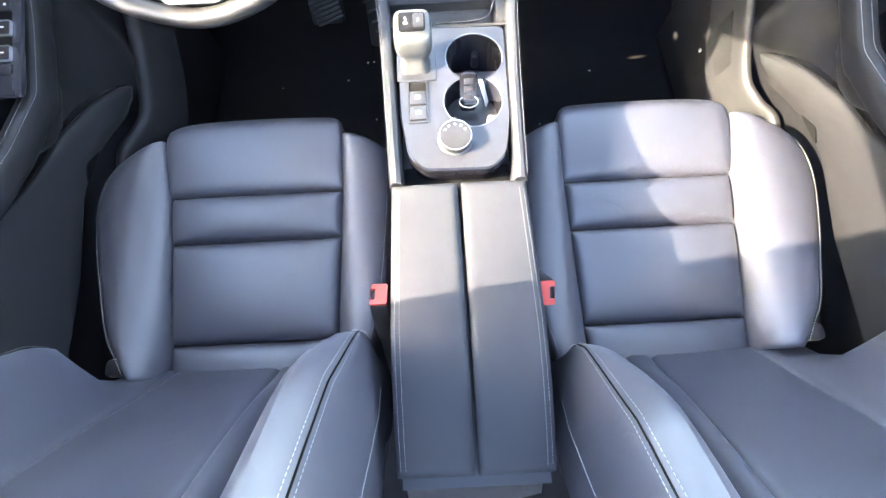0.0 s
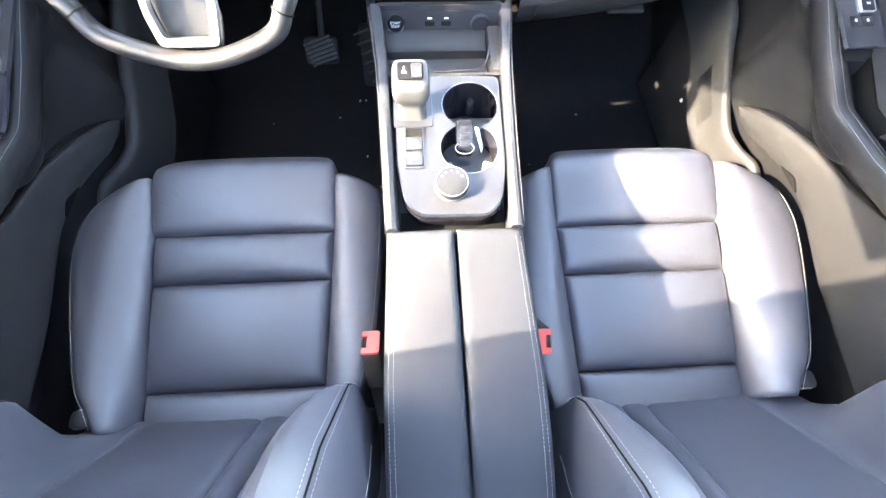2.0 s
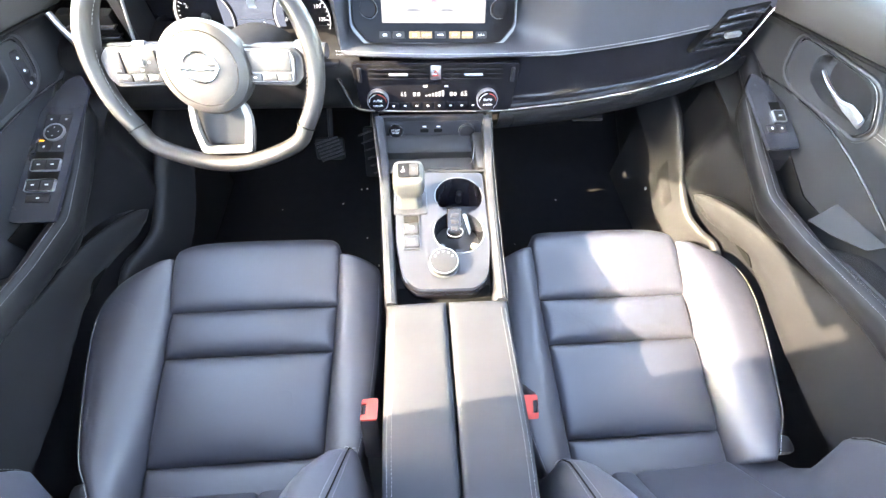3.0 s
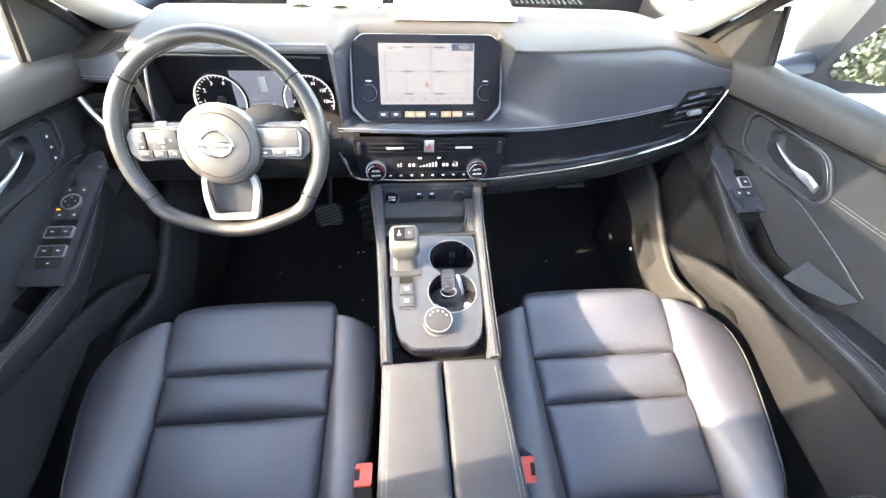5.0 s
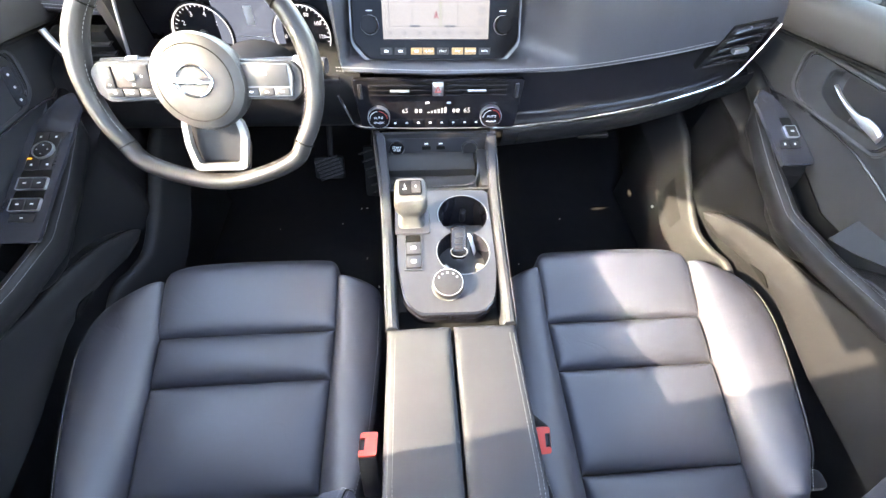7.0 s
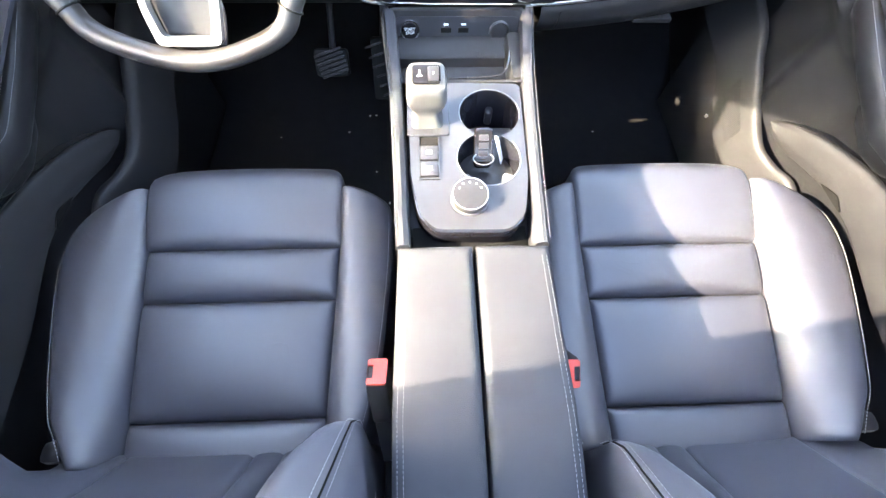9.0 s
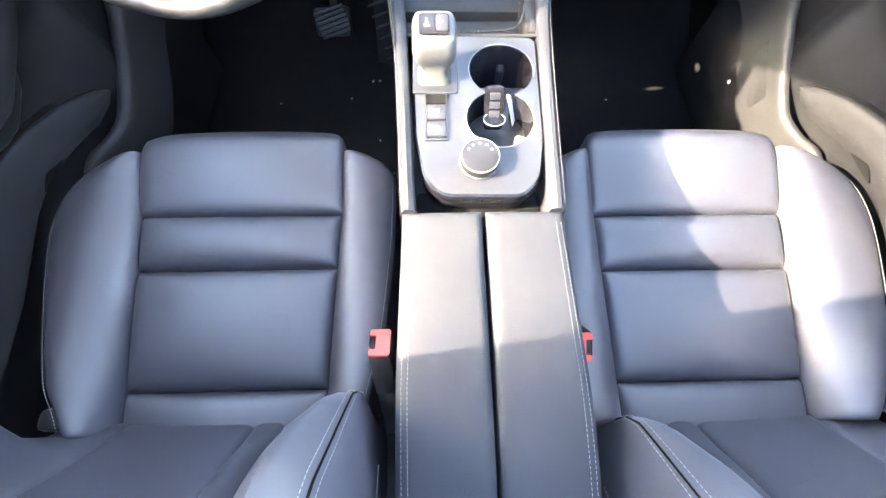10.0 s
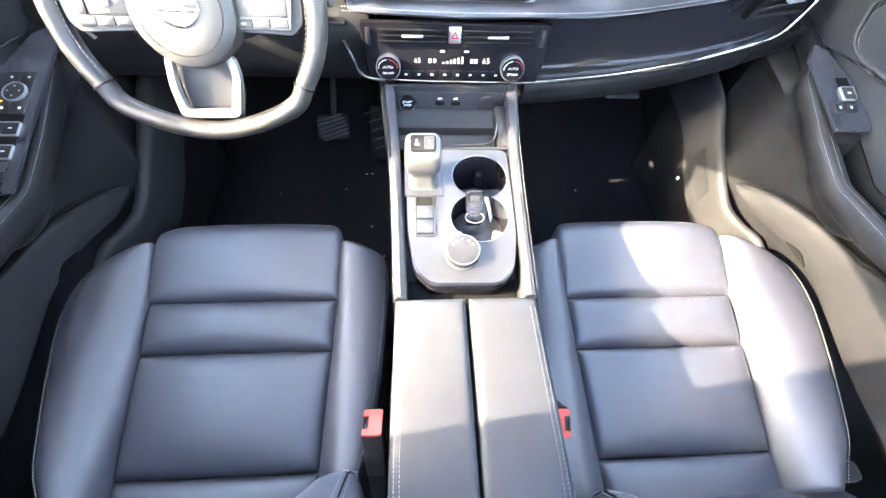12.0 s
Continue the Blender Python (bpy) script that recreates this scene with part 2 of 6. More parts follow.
def slab(pts, depth, m=None, edge=0.0, bm=None):
    """An outline in x, y pushed to z = depth, with a small chamfer at the top."""
    one = bmesh.new()
    pts = [Vector((p[0], p[1])) for p in pts]
    c = sum(pts, Vector((0, 0))) / len(pts)
    rows = [[(p.x, p.y, 0) for p in pts], [(p.x, p.y, depth - edge) for p in pts]]
    if edge:
        span = max((p - c).length for p in pts)
        k = 1 - edge / span
        rows.append([(*(c + (p - c) * k), depth) for p in pts])
    loft(rows, True, one)
    if m is not None:
        one.transform(m)
    return merge(bm, one)


def ring(pts_out, pts_in, depth, m=None, bm=None):
    """A flat frame between two outlines of equal count, depth thick."""
    one = bmesh.new()
    rows = [[(*p, 0) for p in pts_out], [(*p, depth) for p in pts_out], [(*p, depth) for p in pts_in], [(*p, 0) for p in pts_in]]
    vs = [[one.verts.new(p) for p in r] for r in rows]
    k = len(pts_out)
    for a, b in zip(vs, vs[1:] + vs[:1]):
        for i in range(k):
            one.faces.new((a[i], a[(i + 1) % k], b[(i + 1) % k], b[i]))
    if m is not None:
        one.transform(m)
    return merge(bm, one)


def tube(path, r, seg=8, bm=None, flat=1.0, closed=False, up=(0, 0, 1)):
    """A round bar along a path; r a number or one per point."""
    path = [Vector(p) for p in path]
    rows = []
    k = len(path)
    for i, p in enumerate(path):
        a = path[(i - 1) % k] if closed or i else p
        b = path[(i + 1) % k] if closed or i < k - 1 else p
        d = (b - a).normalized()
        s = d.cross(Vector(up))
        s = s.normalized() if s.length > 1e-4 else d.orthogonal().normalized()
        w = s.cross(d)
        rr = r[i] if isinstance(r, (list, tuple)) else r
        rows.append([p + s * rr * math.cos(2 * math.pi * j / seg) + w * rr * flat * math.sin(2 * math.pi * j / seg) for j in range(seg)])
    if closed:
        rows.append(rows[0])
    return merge(bm, loft(rows, not closed))


def lathe(profile, seg=32, m=None, bm=None, caps=True):
    """(radius, height) turned round z."""
    one = loft([[(r * math.cos(2 * math.pi * j / seg), r * math.sin(2 * math.pi * j / seg), h) for j in range(seg)] for r, h in profile], caps)
    if m is not None:
        one.transform(m)
    return merge(bm, one)


def circle(r, n=32, cx=0.0, cy=0.0):
    return [Vector((cx + r * math.cos(2 * math.pi * i / n), cy + r * math.sin(2 * math.pi * i / n))) for i in range(n)]


def stitches(path, pitch=0.0055, size=0.0009, bm=None, duty=0.6):
    """Short thread bars along a path."""
    bm = bm or bmesh.new()
    path = [Vector(p) for p in path]
    out = []
    lens = [0.0]
    for a, b in zip(path, path[1:]):
        lens.append(lens[-1] + (b - a).length)
    total = lens[-1]

    def at(d):
        i = max(0, min(len(path) - 2, int(np.searchsorted(lens, d)) - 1))
        t = (d - lens[i]) / max(1e-9, lens[i + 1] - lens[i])
        return path[i].lerp(path[i + 1], t)

    for k in range(int(total / pitch)):
        a, b = at(k * pitch), at(k * pitch + pitch * duty)
        d = (b - a)
        if d.length < 1e-6:
            continue
        d.normalize()
        s = d.orthogonal().normalized() * size
        w = d.cross(s)
        r = [[bm.verts.new(p + q) for q in (s, w, -s, -w)] for p in (a, b)]
        for i in range(4):
            bm.faces.new((r[0][i], r[0][(i + 1) % 4], r[1][(i + 1) % 4], r[1][i]))
        bm.faces.new(r[0][::-1])
        bm.faces.new(r[1])
    return bm


def pad(xl, xr, y0, y1, zf, bulge=0.006, roll=0.012, skirt=0.05, nu=14, nv=14, seam=0.008, m=None):
    """A stuffed panel between x = xl(y) and xr(y): its edges roll down into the seams."""
    bm = bmesh.new()

    def spread(k, n):
        w = 2 * k / n - 1
        return math.copysign(1 - (1 - abs(w)) ** 2.1, w)

    rows = []
    pv = math.log(0.5) / math.log(1 - min(0.9, seam / ((y1 - y0) / 2)))
    qv = math.log(0.5) / math.log(1 - min(0.9, 0.0022 / ((y1 - y0) / 2)))
    for j in range(nv + 1):
        v = spread(j, nv)
        y = y0 + (y1 - y0) * (v + 1) / 2
        row = []
        for i in range(nu + 1):
            u = spread(i, nu)
            a, b = xl(y), xr(y)
            x = a + (b - a) * (u + 1) / 2
            pu = math.log(0.5) / math.log(1 - min(0.9, seam / max(0.005, (b - a) / 2)))
            qu = math.log(0.5) / math.log(1 - min(0.9, 0.0022 / max(0.005, (b - a) / 2)))
            body = 0.45 * (1 - abs(u) ** pu) * (1 - abs(v) ** pv) + 0.55 * (1 - abs(u) ** qu) * (1 - abs(v) ** qv)
            row.append(Vector((x, y, zf(x, y) + bulge * (1 - u * u) * (1 - v * v) - roll * (1 - body))))
        rows.append(row)
    vs = sheet(bm, rows)
    rim = vs[0] + [r[-1] for r in vs[1:]] + vs[-1][-2::-1] + [r[0] for r in vs[-2:0:-1]]
    low = [bm.verts.new(v.co - Vector((0, 0, skirt))) for v in rim]
    k = len(rim)
    for i in range(k):
        bm.faces.new((rim[i], rim[(i + 1) % k], low[(i + 1) % k], low[i]))
    bm.faces.new(low)
    if m is not None:
        bm.transform(m)
    return bm


def words(text, size, m, mat, parent, name="lettering", align="CENTER", lift=0.0004):
    """Raised lettering in the built-in font."""
    cu = bpy.data.curves.new(name, "FONT")
    cu.body, cu.size, cu.extrude, cu.align_x, cu.align_y = text, size, lift, align, "CENTER"
    cu.resolution_u = 2
    tmp = bpy.data.objects.new("tmp", cu)
    scene.collection.objects.link(tmp)
    dg = bpy.context.evaluated_depsgraph_get()
    me = bpy.data.meshes.new_from_object(tmp.evaluated_get(dg))
    bpy.data.objects.remove(tmp)
    bpy.data.curves.remove(cu)
    me.transform(m)
    me.materials.clear()
    me.materials.append(mat)
    ob = new(name, me)
    ob.parent = parent
    ob.matrix_parent_inverse = parent.matrix_basis.inverted()
    return ob


# ---- shell of the car ----
FLOOR_Z = 0.0
bm = bmesh.new()
rows = []
for j in range(41):
    y = -1.5 + 2.7 * j / 40
    z = FLOOR_Z + 0.55 * max(0, (y - 0.72)) ** 1.2
    rows.append([(x, y, z) for x in np.linspace(-0.8, 0.8, 17)])
sheet(bm, rows)
thick(bm, 0.02)
setting("floor", bm, CARPET, "black carpet of the car floor")

# firewall and cowl coloured near-black for the footwell shade, rear wall
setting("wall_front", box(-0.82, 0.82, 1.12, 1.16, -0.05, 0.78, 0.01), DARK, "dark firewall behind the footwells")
setting("wall_cowl", box(-0.80, 0.80, 0.80, 1.13, 0.640, 0.655, 0.003), DARK, "cowl panel under the windscreen, near-black for shade")
setting("wall_rear", box(-0.82, 0.82, -1.54, -1.50, -0.05, 0.85, 0.01), SOFT, "black panel behind the cabin")


def roof_z(x, y):
    return 1.31 - 0.05 * (x / 0.62) ** 2 - 0.17 * max(0, y + 0.25) ** 1.5 - 0.05 * max(0, -y - 0.6)


ROOF_X, ROOF_Y0, ROOF_Y1 = 0.37, -1.10, 0.03       # glass roof opening
bm = bmesh.new()
xs = sorted(list(np.linspace(-0.62, 0.62, 13)) + [-ROOF_X, ROOF_X])
ys = [-1.5, -1.3, ROOF_Y0] + list(np.linspace(-0.95, -0.1, 8)) + [ROOF_Y1, 0.12, 0.22, 0.30, 0.38, 0.46]
for x0, x1 in zip(xs, xs[1:]):
    for y0, y1 in zip(ys, ys[1:]):
        if not (abs(x0 + x1) / 2 < ROOF_X and ROOF_Y0 < (y0 + y1) / 2 < ROOF_Y1):
            bm.faces.new([bm.verts.new((x, y, roof_z(x, y))) for x, y in ((x0, y0), (x1, y0), (x1, y1), (x0, y1))])
bmesh.ops.remove_doubles(bm, verts=bm.verts, dist=1e-5)
thick(bm, -0.04)
tagged(setting("ceiling", bm, LINER, "pale grey cloth headliner"), category="ceiling")
bm = bmesh.new()
sheet(bm, [[(x, y, roof_z(x, y) + 0.045) for x in np.linspace(-0.42, 0.42, 9)] for y in np.linspace(-1.14, 0.07, 9)])
thick(bm, 0.004)
setting("window_4", bm, ROOFGLASS, "dark tinted glass roof panel")

for s, side in ((-1, "left"), (1, "right")):
    # roof rail, A pillar, B pillar, C pillar
    rail = crom([(s * 0.62, 0.28, 1.085), (s * 0.63, 0.10, 1.190), (s * 0.632, -0.05, 1.262), (s * 0.630, -0.3, 1.285), (s * 0.635, -0.7, 1.265), (s * 0.60, -1.5, 1.15)], 6)
    side_edge = rail[::-1] + crom([(s * 0.62, 0.28, 1.085), (s * 0.645, 0.37, 1.042), (s * 0.660, 0.46, 0.995)], 4)[1:]
    bm = bmesh.new()
    sheet(bm, [[p, Vector((s * 0.635, p.y, (p.z + roof_z(0.62, p.y)) / 2 + 0.02)), Vector((s * 0.612, p.y, roof_z(0.612, p.y) + 0.012))] for p in side_edge])
    thick(bm, 0.006)
    setting(f"trim_roof_{side}", bm, LINER, "pale grey cloth roof side")
    setting(f"trim_rail_{side}", tube(rail, 0.032, 10), LINER, "pale grey cloth roof rail")
    apil = crom([(s * 0.690, 0.86, 0.705), (s * 0.695, 0.76, 0.775), (s * 0.690, 0.64, 0.868), (s * 0.660, 0.46, 0.995), (s * 0.62, 0.28, 1.085)], 6)
    setting(f"trim_pillar_front_{side}", tube(apil, [0.062 - 0.022 * i / 24 for i in range(len(apil))], 14, flat=0.62), LINER, "pale grey windscreen pillar trim")
    bm = loft([[(s * x, y, z) for x, y in ((xx - 0.03, yy), (xx + 0.04, yy), (xx + 0.04, yy - 0.28), (xx - 0.03, yy - 0.28))]
               for xx, yy, z in ((0.73, -0.27, 0.0), (0.74, -0.275, 0.8), (0.70, -0.295, 1.0), (0.63, -0.32, 1.27))])
    setting(f"trim_pillar_middle_{side}", bm, LINER, "pale grey pillar trim behind the front door")
    bm = loft([[(s * x, y, z) for x, y in ((xx - 0.03, yy), (xx + 0.03, yy), (xx + 0.03, yy - 0.4), (xx - 0.03, yy - 0.4))]
               for xx, yy, z in ((0.76, -1.2, 0.0), (0.76, -1.2, 0.8), (0.63, -1.25, 1.15))])
    setting(f"trim_pillar_rear_{side}", bm, LINER, "pale grey rear pillar trim")
    setting(f"wall_{side}_rear", box(s * 0.74, s * 0.80, -1.5, -0.40, 0.0, 0.82, 0.01), SOFT, "black rear door panel")
    setting(f"wall_{side}_kick", box(s * 0.74, s * 0.80, 0.58, 1.14, 0.0, 0.80, 0.01), SOFT, "black side panel ahead of the door")
    setting(f"wall_{side}_sill", box(s * 0.70, s * 0.82, -1.5, 0.60, -0.06, 0.055, 0.02), HARD, "black plastic door sill")

# windscreen
bm = bmesh.new()
rows = []
for j in range(9):
    t = j / 8
    y, z, w = 0.97 - 0.50 * t, 0.73 + 0.46 * t - 0.01 * t * t, 0.76 - 0.14 * t
    rows.append([(w * u, y - 0.09 * u * u * (1 - t * 0.6), z - 0.05 * u * u * t) for u in np.linspace(-1, 1, 13)])
sheet(bm, rows)
thick(bm, 0.004)
ob = setting("window_1", bm, GLASS, "clear windscreen glass")
ob.visible_shadow = False
for s, nm in ((-1, "window_2"), (1, "window_3")):
    bm = bmesh.new()
    sheet(bm, [[(s * (0.762 - 0.12 * t), y, 0.77 + 0.40 * t) for y in np.linspace(-0.3, 0.66 - 0.40 * t, 8)] for t in np.linspace(0, 1, 6)])
    thick(bm, 0.004)
    ob = setting(nm, bm, GLASS, "clear side window glass")
    ob.visible_shadow = False


# ---- doors ----
ARM_Z = [(-0.45, 0.585), (-0.08, 0.567), (0.09, 0.527), (0.20, 0.512), (0.30, 0.542), (0.46, 0.588), (0.56, 0.60)]
ARM_X = [(-0.45, 0.655), (-0.1, 0.655), (0.20, 0.662), (0.30, 0.662), (0.42, 0.672), (0.47, 0.705), (0.56, 0.725)]


def belt_z(y):
    return lin([(-0.45, 0.850), (0.0, 0.832), (0.24, 0.814), (0.316, 0.804), (0.38, 0.796), (0.514, 0.773), (0.60, 0.752)], y)


def pad_z(y):
    return 0.688 + 0.2 * (0.558 - y) if y > 0.1 else 0.7796 + 0.08 * (0.1 - y)


def inward(bm, s):
    """Turns the faces of a door skin towards the cabin."""
    bm.normal_update()
    if sum(f.normal.x * f.calc_area() for f in bm.faces) * s > 0:
        bmesh.ops.reverse_faces(bm, faces=bm.faces[:])


def door(s, driver):
    d = thing("car_door", "black door panel with padded armrest and silver handle beside the seat", "car door", (s * 0.75, 0.05, 0.0), "front doors")
    ys = np.linspace(-0.42, 0.585, 68)
    # padded top under the window
    rows = []
    for y in np.linspace(-0.42, 0.68, 74):
        zb, zp = belt_z(min(y, 0.62)) - 0.22 * max(0, y - 0.62), pad_z(min(y, 0.60)) - 0.10 * max(0, y - 0.60)
        a = 0.034 * ease(0.57, 0.68, y)
        rows.append(crom([(s * 0.752, y, zb - 0.03), (s * 0.750, y, zb - 0.004), (s * 0.744, y, zb), (s * (0.730 + 0.4 * a), y, zb - 0.003), (s * (0.7145 + a), y, zb - 0.013), (s * (0.708 + a), y, zb - 0.030), (s * (0.708 + a), y, zp + 0.008), (s * (0.717 + 0.7 * a), y, zp), (s * 0.742, y, zp - 0.006)], 4))
    gap = [(s * (0.7165 + 0.034 * 0.7 * ease(0.57, 0.68, y)), y, pad_z(min(y, 0.60)) - 0.10 * max(0, y - 0.60) - 0.0035) for y in np.linspace(-0.42, 0.66, 60)]
    part("pad_joint", tube(gap, 0.0032, 6), DARK, d, "dark joint under the padded top")
    bm = bmesh.new()
    sheet(bm, rows)
    inward(bm, s)
    thick(bm, 0.004)
    part("top_pad", bm, DOORTOP, d, "soft brownish black padded top")
    # middle panel, cut open behind the handle
    cup = rounded([(-0.404, 0.688), (-0.370, 0.704), (-0.275, 0.709), (-0.238, 0.686), (-0.229, 0.655), (-0.33, 0.640), (-0.388, 0.650)], 0.018)
    cc = sum(cup, Vector((0, 0))) / len(cup)
    rows = []
    for y in np.linspace(-0.42, 0.585, 101):
        za, zp = lin(ARM_Z, y), pad_z(y)
        rows.append(crom([(s * 0.738, y, zp - 0.002), (s * 0.735, y, zp - 0.02), (s * 0.737, y, (za + zp) / 2), (s * 0.742, y, za - 0.11)], 8))
    bm = bmesh.new()
    sheet(bm, rows)
    gone = []
    for f in bm.faces:
        q = f.calc_center_median()
        if abs(q.y + cc.x) < 0.072 and abs(q.z - cc.y - 0.15 * (0.32 - q.y)) < 0.030:
            gone.append(f)
    bmesh.ops.delete(bm, geom=gone, context="FACES")
    inward(bm, s)
    thick(bm, 0.003)
    part("upper_panel", bm, INSERT, d, "smooth black upholstered insert")
    bm = stitches([(s * 0.7335, y, 0.668 + 0.13 * (0.212 - y)) for y in np.linspace(0.212, -0.40, 40)], 0.0052, 0.0004)
    stitches([(s * 0.7335, y, 0.662 + 0.13 * (0.212 - y)) for y in np.linspace(0.208, -0.40, 40)], 0.0052, 0.0004, bm=bm)
    part("insert_stitching", bm, GREYINK, d, "double row of grey stitching")
    # armrest and lower panel, one swept skin
    rows, edge = [], []
    for y in ys:
        za, xa = lin(ARM_Z, y), lin(ARM_X, y)
        dip = 0.085 * ease(0.02, 0.17, y) * (1 - ease(0.265, 0.29, y))
        tray = 0.10 * ease(0.02, 0.15, y) * (1 - ease(0.27, 0.29, y))
        low = 0.742 - 0.034 * ease(0.30, 0.39, y)
        sw = 0.030 * math.exp(-((y - 0.415) / 0.038) ** 2)
        prof = [(0.741, za - dip + 0.003), (0.736, za - dip - 0.002), (xa + 0.040, za - dip), (xa + 0.030, za - tray * 0.55), (xa + 0.027, za - 0.004), (xa + 0.016, za + 0.002), (xa + 0.005, za - 0.004), (xa, za - 0.016),
                (xa + 0.001, za - 0.034), (xa + 0.012, za - 0.050), (low - 0.022, za - 0.068), (low - 0.004 - 0.5 * sw, za - 0.10), (low - 0.008 - sw, 0.38), (low - 0.010 - 0.6 * sw, 0.27), (low + 0.004, 0.18), (low + 0.012, 0.06)]
        rows.append(crom([(s * x, y, z) for x, z in prof], 3))
        edge.append((xa, y, za))
    bm = bmesh.new()
    sheet(bm, rows)
    inward(bm, s)
    thick(bm, 0.004)
    part("armrest", bm, SOFT, d, "black armrest flowing into the lower panel")
    # map pocket: a proud, leaf-shaped lower panel with an undercut lower edge
    rows, rim = [], []
    for y in np.linspace(0.364, -0.42, 72):
        zb = lin([(-0.42, 0.300), (-0.06, 0.314), (0.10, 0.333), (0.17, 0.336), (0.24, 0.322), (0.30, 0.307), (0.345, 0.308), (0.364, 0.322)], y)
        zt = lin([(-0.42, 0.530), (-0.12, 0.518), (0.0, 0.466), (0.10, 0.424), (0.20, 0.404), (0.28, 0.378), (0.33, 0.352), (0.356, 0.334), (0.364, 0.325)], y)
        xb = lin([(-0.42, 0.702), (-0.05, 0.708), (0.10, 0.716), (0.17, 0.713), (0.24, 0.702), (0.30, 0.690), (0.364, 0.680)], y)
        k = min(1.0, (zt - zb) / 0.04)
        rows.append(crom([(s * (xb + 0.045), y, zb - 0.006), (s * (xb + 0.007), y, zb - 0.001), (s * (xb + 0.001), y, zb + 0.005 * k), (s * (xb - 0.004 * k), y, zb + 0.35 * (zt - zb)), (s * (xb - 0.002 * k), y, zb + 0.7 * (zt - zb)), (s * (xb + 0.003), y, zt - 0.006 * k), (s * (xb + 0.011), y, zt), (s * (xb + 0.04), y, zt - 0.002)], 3))
        rim.append((s * (xb + 0.012), y, zt + 0.001))
    bm = bmesh.new()
    sheet(bm, rows)
    inward(bm, s)
    thick(bm, 0.003)
    pk = part("map_pocket", bm, KICK, d, "black hard plastic door pocket")
    part("pocket_rim", tube(rim, 0.0016, 6), DARK, pk)
    # no hollow here: a near-black slab paints the notch's shade
    part("pocket_notch", slab(rounded([(0.205, 0.3335), (0.160, 0.352), (0.128, 0.340), (0.165, 0.3365)], 0.008), 0.003, Matrix(((0, 0, -s, s * 0.7125), (1, 0, 0, 0), (0, 1, 0, 0), (0, 0, 0, 1)))), DARK, pk, "finger notch drawn as a near-black shade patch")
    bm = stitches([(s * (x + 0.012), y, z + 0.0035) for x, y, z in edge if y < 0.45], 0.0048, 0.00030)
    stitches([(s * (x + 0.003), y, z - 0.004) for x, y, z in edge if y < 0.45], 0.0048, 0.00030, bm=bm)
    part("stitching", bm, GREYINK, d, "double row of grey stitching")
    # pull cup behind the switches, its depth shade put into a near-black colour
    rows = [[(s * x, y, lin(ARM_Z, y) - dz) for x, dz in ((0.690, 0.012), (0.694, 0.034), (0.715, 0.040), (0.7325, 0.036), (0.7345, 0.004))] for y in np.linspace(0.150, 0.288, 9)]
    bm = bmesh.new()
    sheet(bm, rows)
    inward(bm, s)
    thick(bm, 0.003)
    part("pull_cup", bm, DARK, d, "pull cup, near-black for its shade")
    # plate added behind the pull cup, cut to the outline of a sun patch
    bm = None if driver else loft([[(s * (x + dx), y, z - dx) for x, y, z in ((0.704, 0.138, 0.514), (0.7345, 0.147, 0.552), (0.7345, 0.036, 0.575), (0.722, 0.044, 0.553), (0.710, 0.090, 0.531))] for dx in (0.0, 0.003)])
    if not driver:
        part("tray", bm, SOFT, d, "added plate in the outline of the sunlit tray patch")
    # end caps
    part("edge_panel", box(s * 0.772, s * 0.80, -0.42, 0.57, 0.05, 0.76, 0.004), HARD, d)
    # raised piping where the padded insert meets the armrest
    path = crom([(s * 0.7355, 0.55, 0.570), (s * 0.7355, 0.526, 0.576), (s * 0.7355, 0.45, 0.598), (s * 0.7355, 0.363, 0.611), (s * 0.7355, 0.252, 0.619), (s * 0.7355, 0.131, 0.603), (s * 0.735, 0.037, 0.583)], 8)
    part("piping", tube(path, 0.0020, 8), SATINBLACK, d, "raised piping along the insert")
    # handle recess: raised double rim, flat plate, hollow cup, chrome lever
    m = Matrix(((0, 0, -s, s * 0.736), (-1, 0, 0, 0), (0, 1, 0, 0), (0, 0, 0, 1)))
    o = rounded([(-0.476, 0.694), (-0.258, 0.720), (-0.204, 0.668), (-0.216, 0.637), (-0.41, 0.613), (-0.450, 0.626)], 0.030, 8)
    c = sum(o, Vector((0, 0))) / len(o)
    for k0, r, mat in ((1.0, 0.0046, INSERT), (0.925, 0.0026, SATINBLACK)):
        path = [m @ Vector((*(c + (p - c) * k0), 0.002)) for p in o]
        part("handle_bezel", tube(path, r, 8, closed=True, up=(1, 0, 0)), mat, d, "black raised handle surround")
    part("bezel_groove", ring([c + (p - c) * 0.968 for p in o], [c + (p - c) * 0.945 for p in o], 0.0042, m), DARK, d)
    n = 72
    angs = [2 * math.pi * k / n for k in range(n)]

    def reach(poly, a):
        u, best = Vector((math.cos(a), math.sin(a))), 0.01
        for p, q in zip(poly, poly[1:] + poly[:1]):
            p, q = p - cc, q - cc
            den = u.x * (q.y - p.y) - u.y * (q.x - p.x)
            if abs(den) > 1e-9:
                t = (p.x * (q.y - p.y) - p.y * (q.x - p.x)) / den
                w = (p.x * u.y - p.y * u.x) / den
                if t > 0 and -1e-6 <= w <= 1 + 1e-6:
                    best = max(best, t)
        return cc + u * best
    big, small = [reach([c + (p - c) * 0.90 for p in o], a) for a in angs], [reach(cup, a) for a in angs]
    bm = bmesh.new()
    sheet(bm, [[m @ Vector((p.x, p.y, z)) for p in q] for q, z in ((big, 0.0), (big, 0.004), (small, 0.004), ([cc + (p - cc) * 0.97 for p in small], 0.001))], True)
    part("handle_plate", bm, INSERT, d)
    bm = bmesh.new()
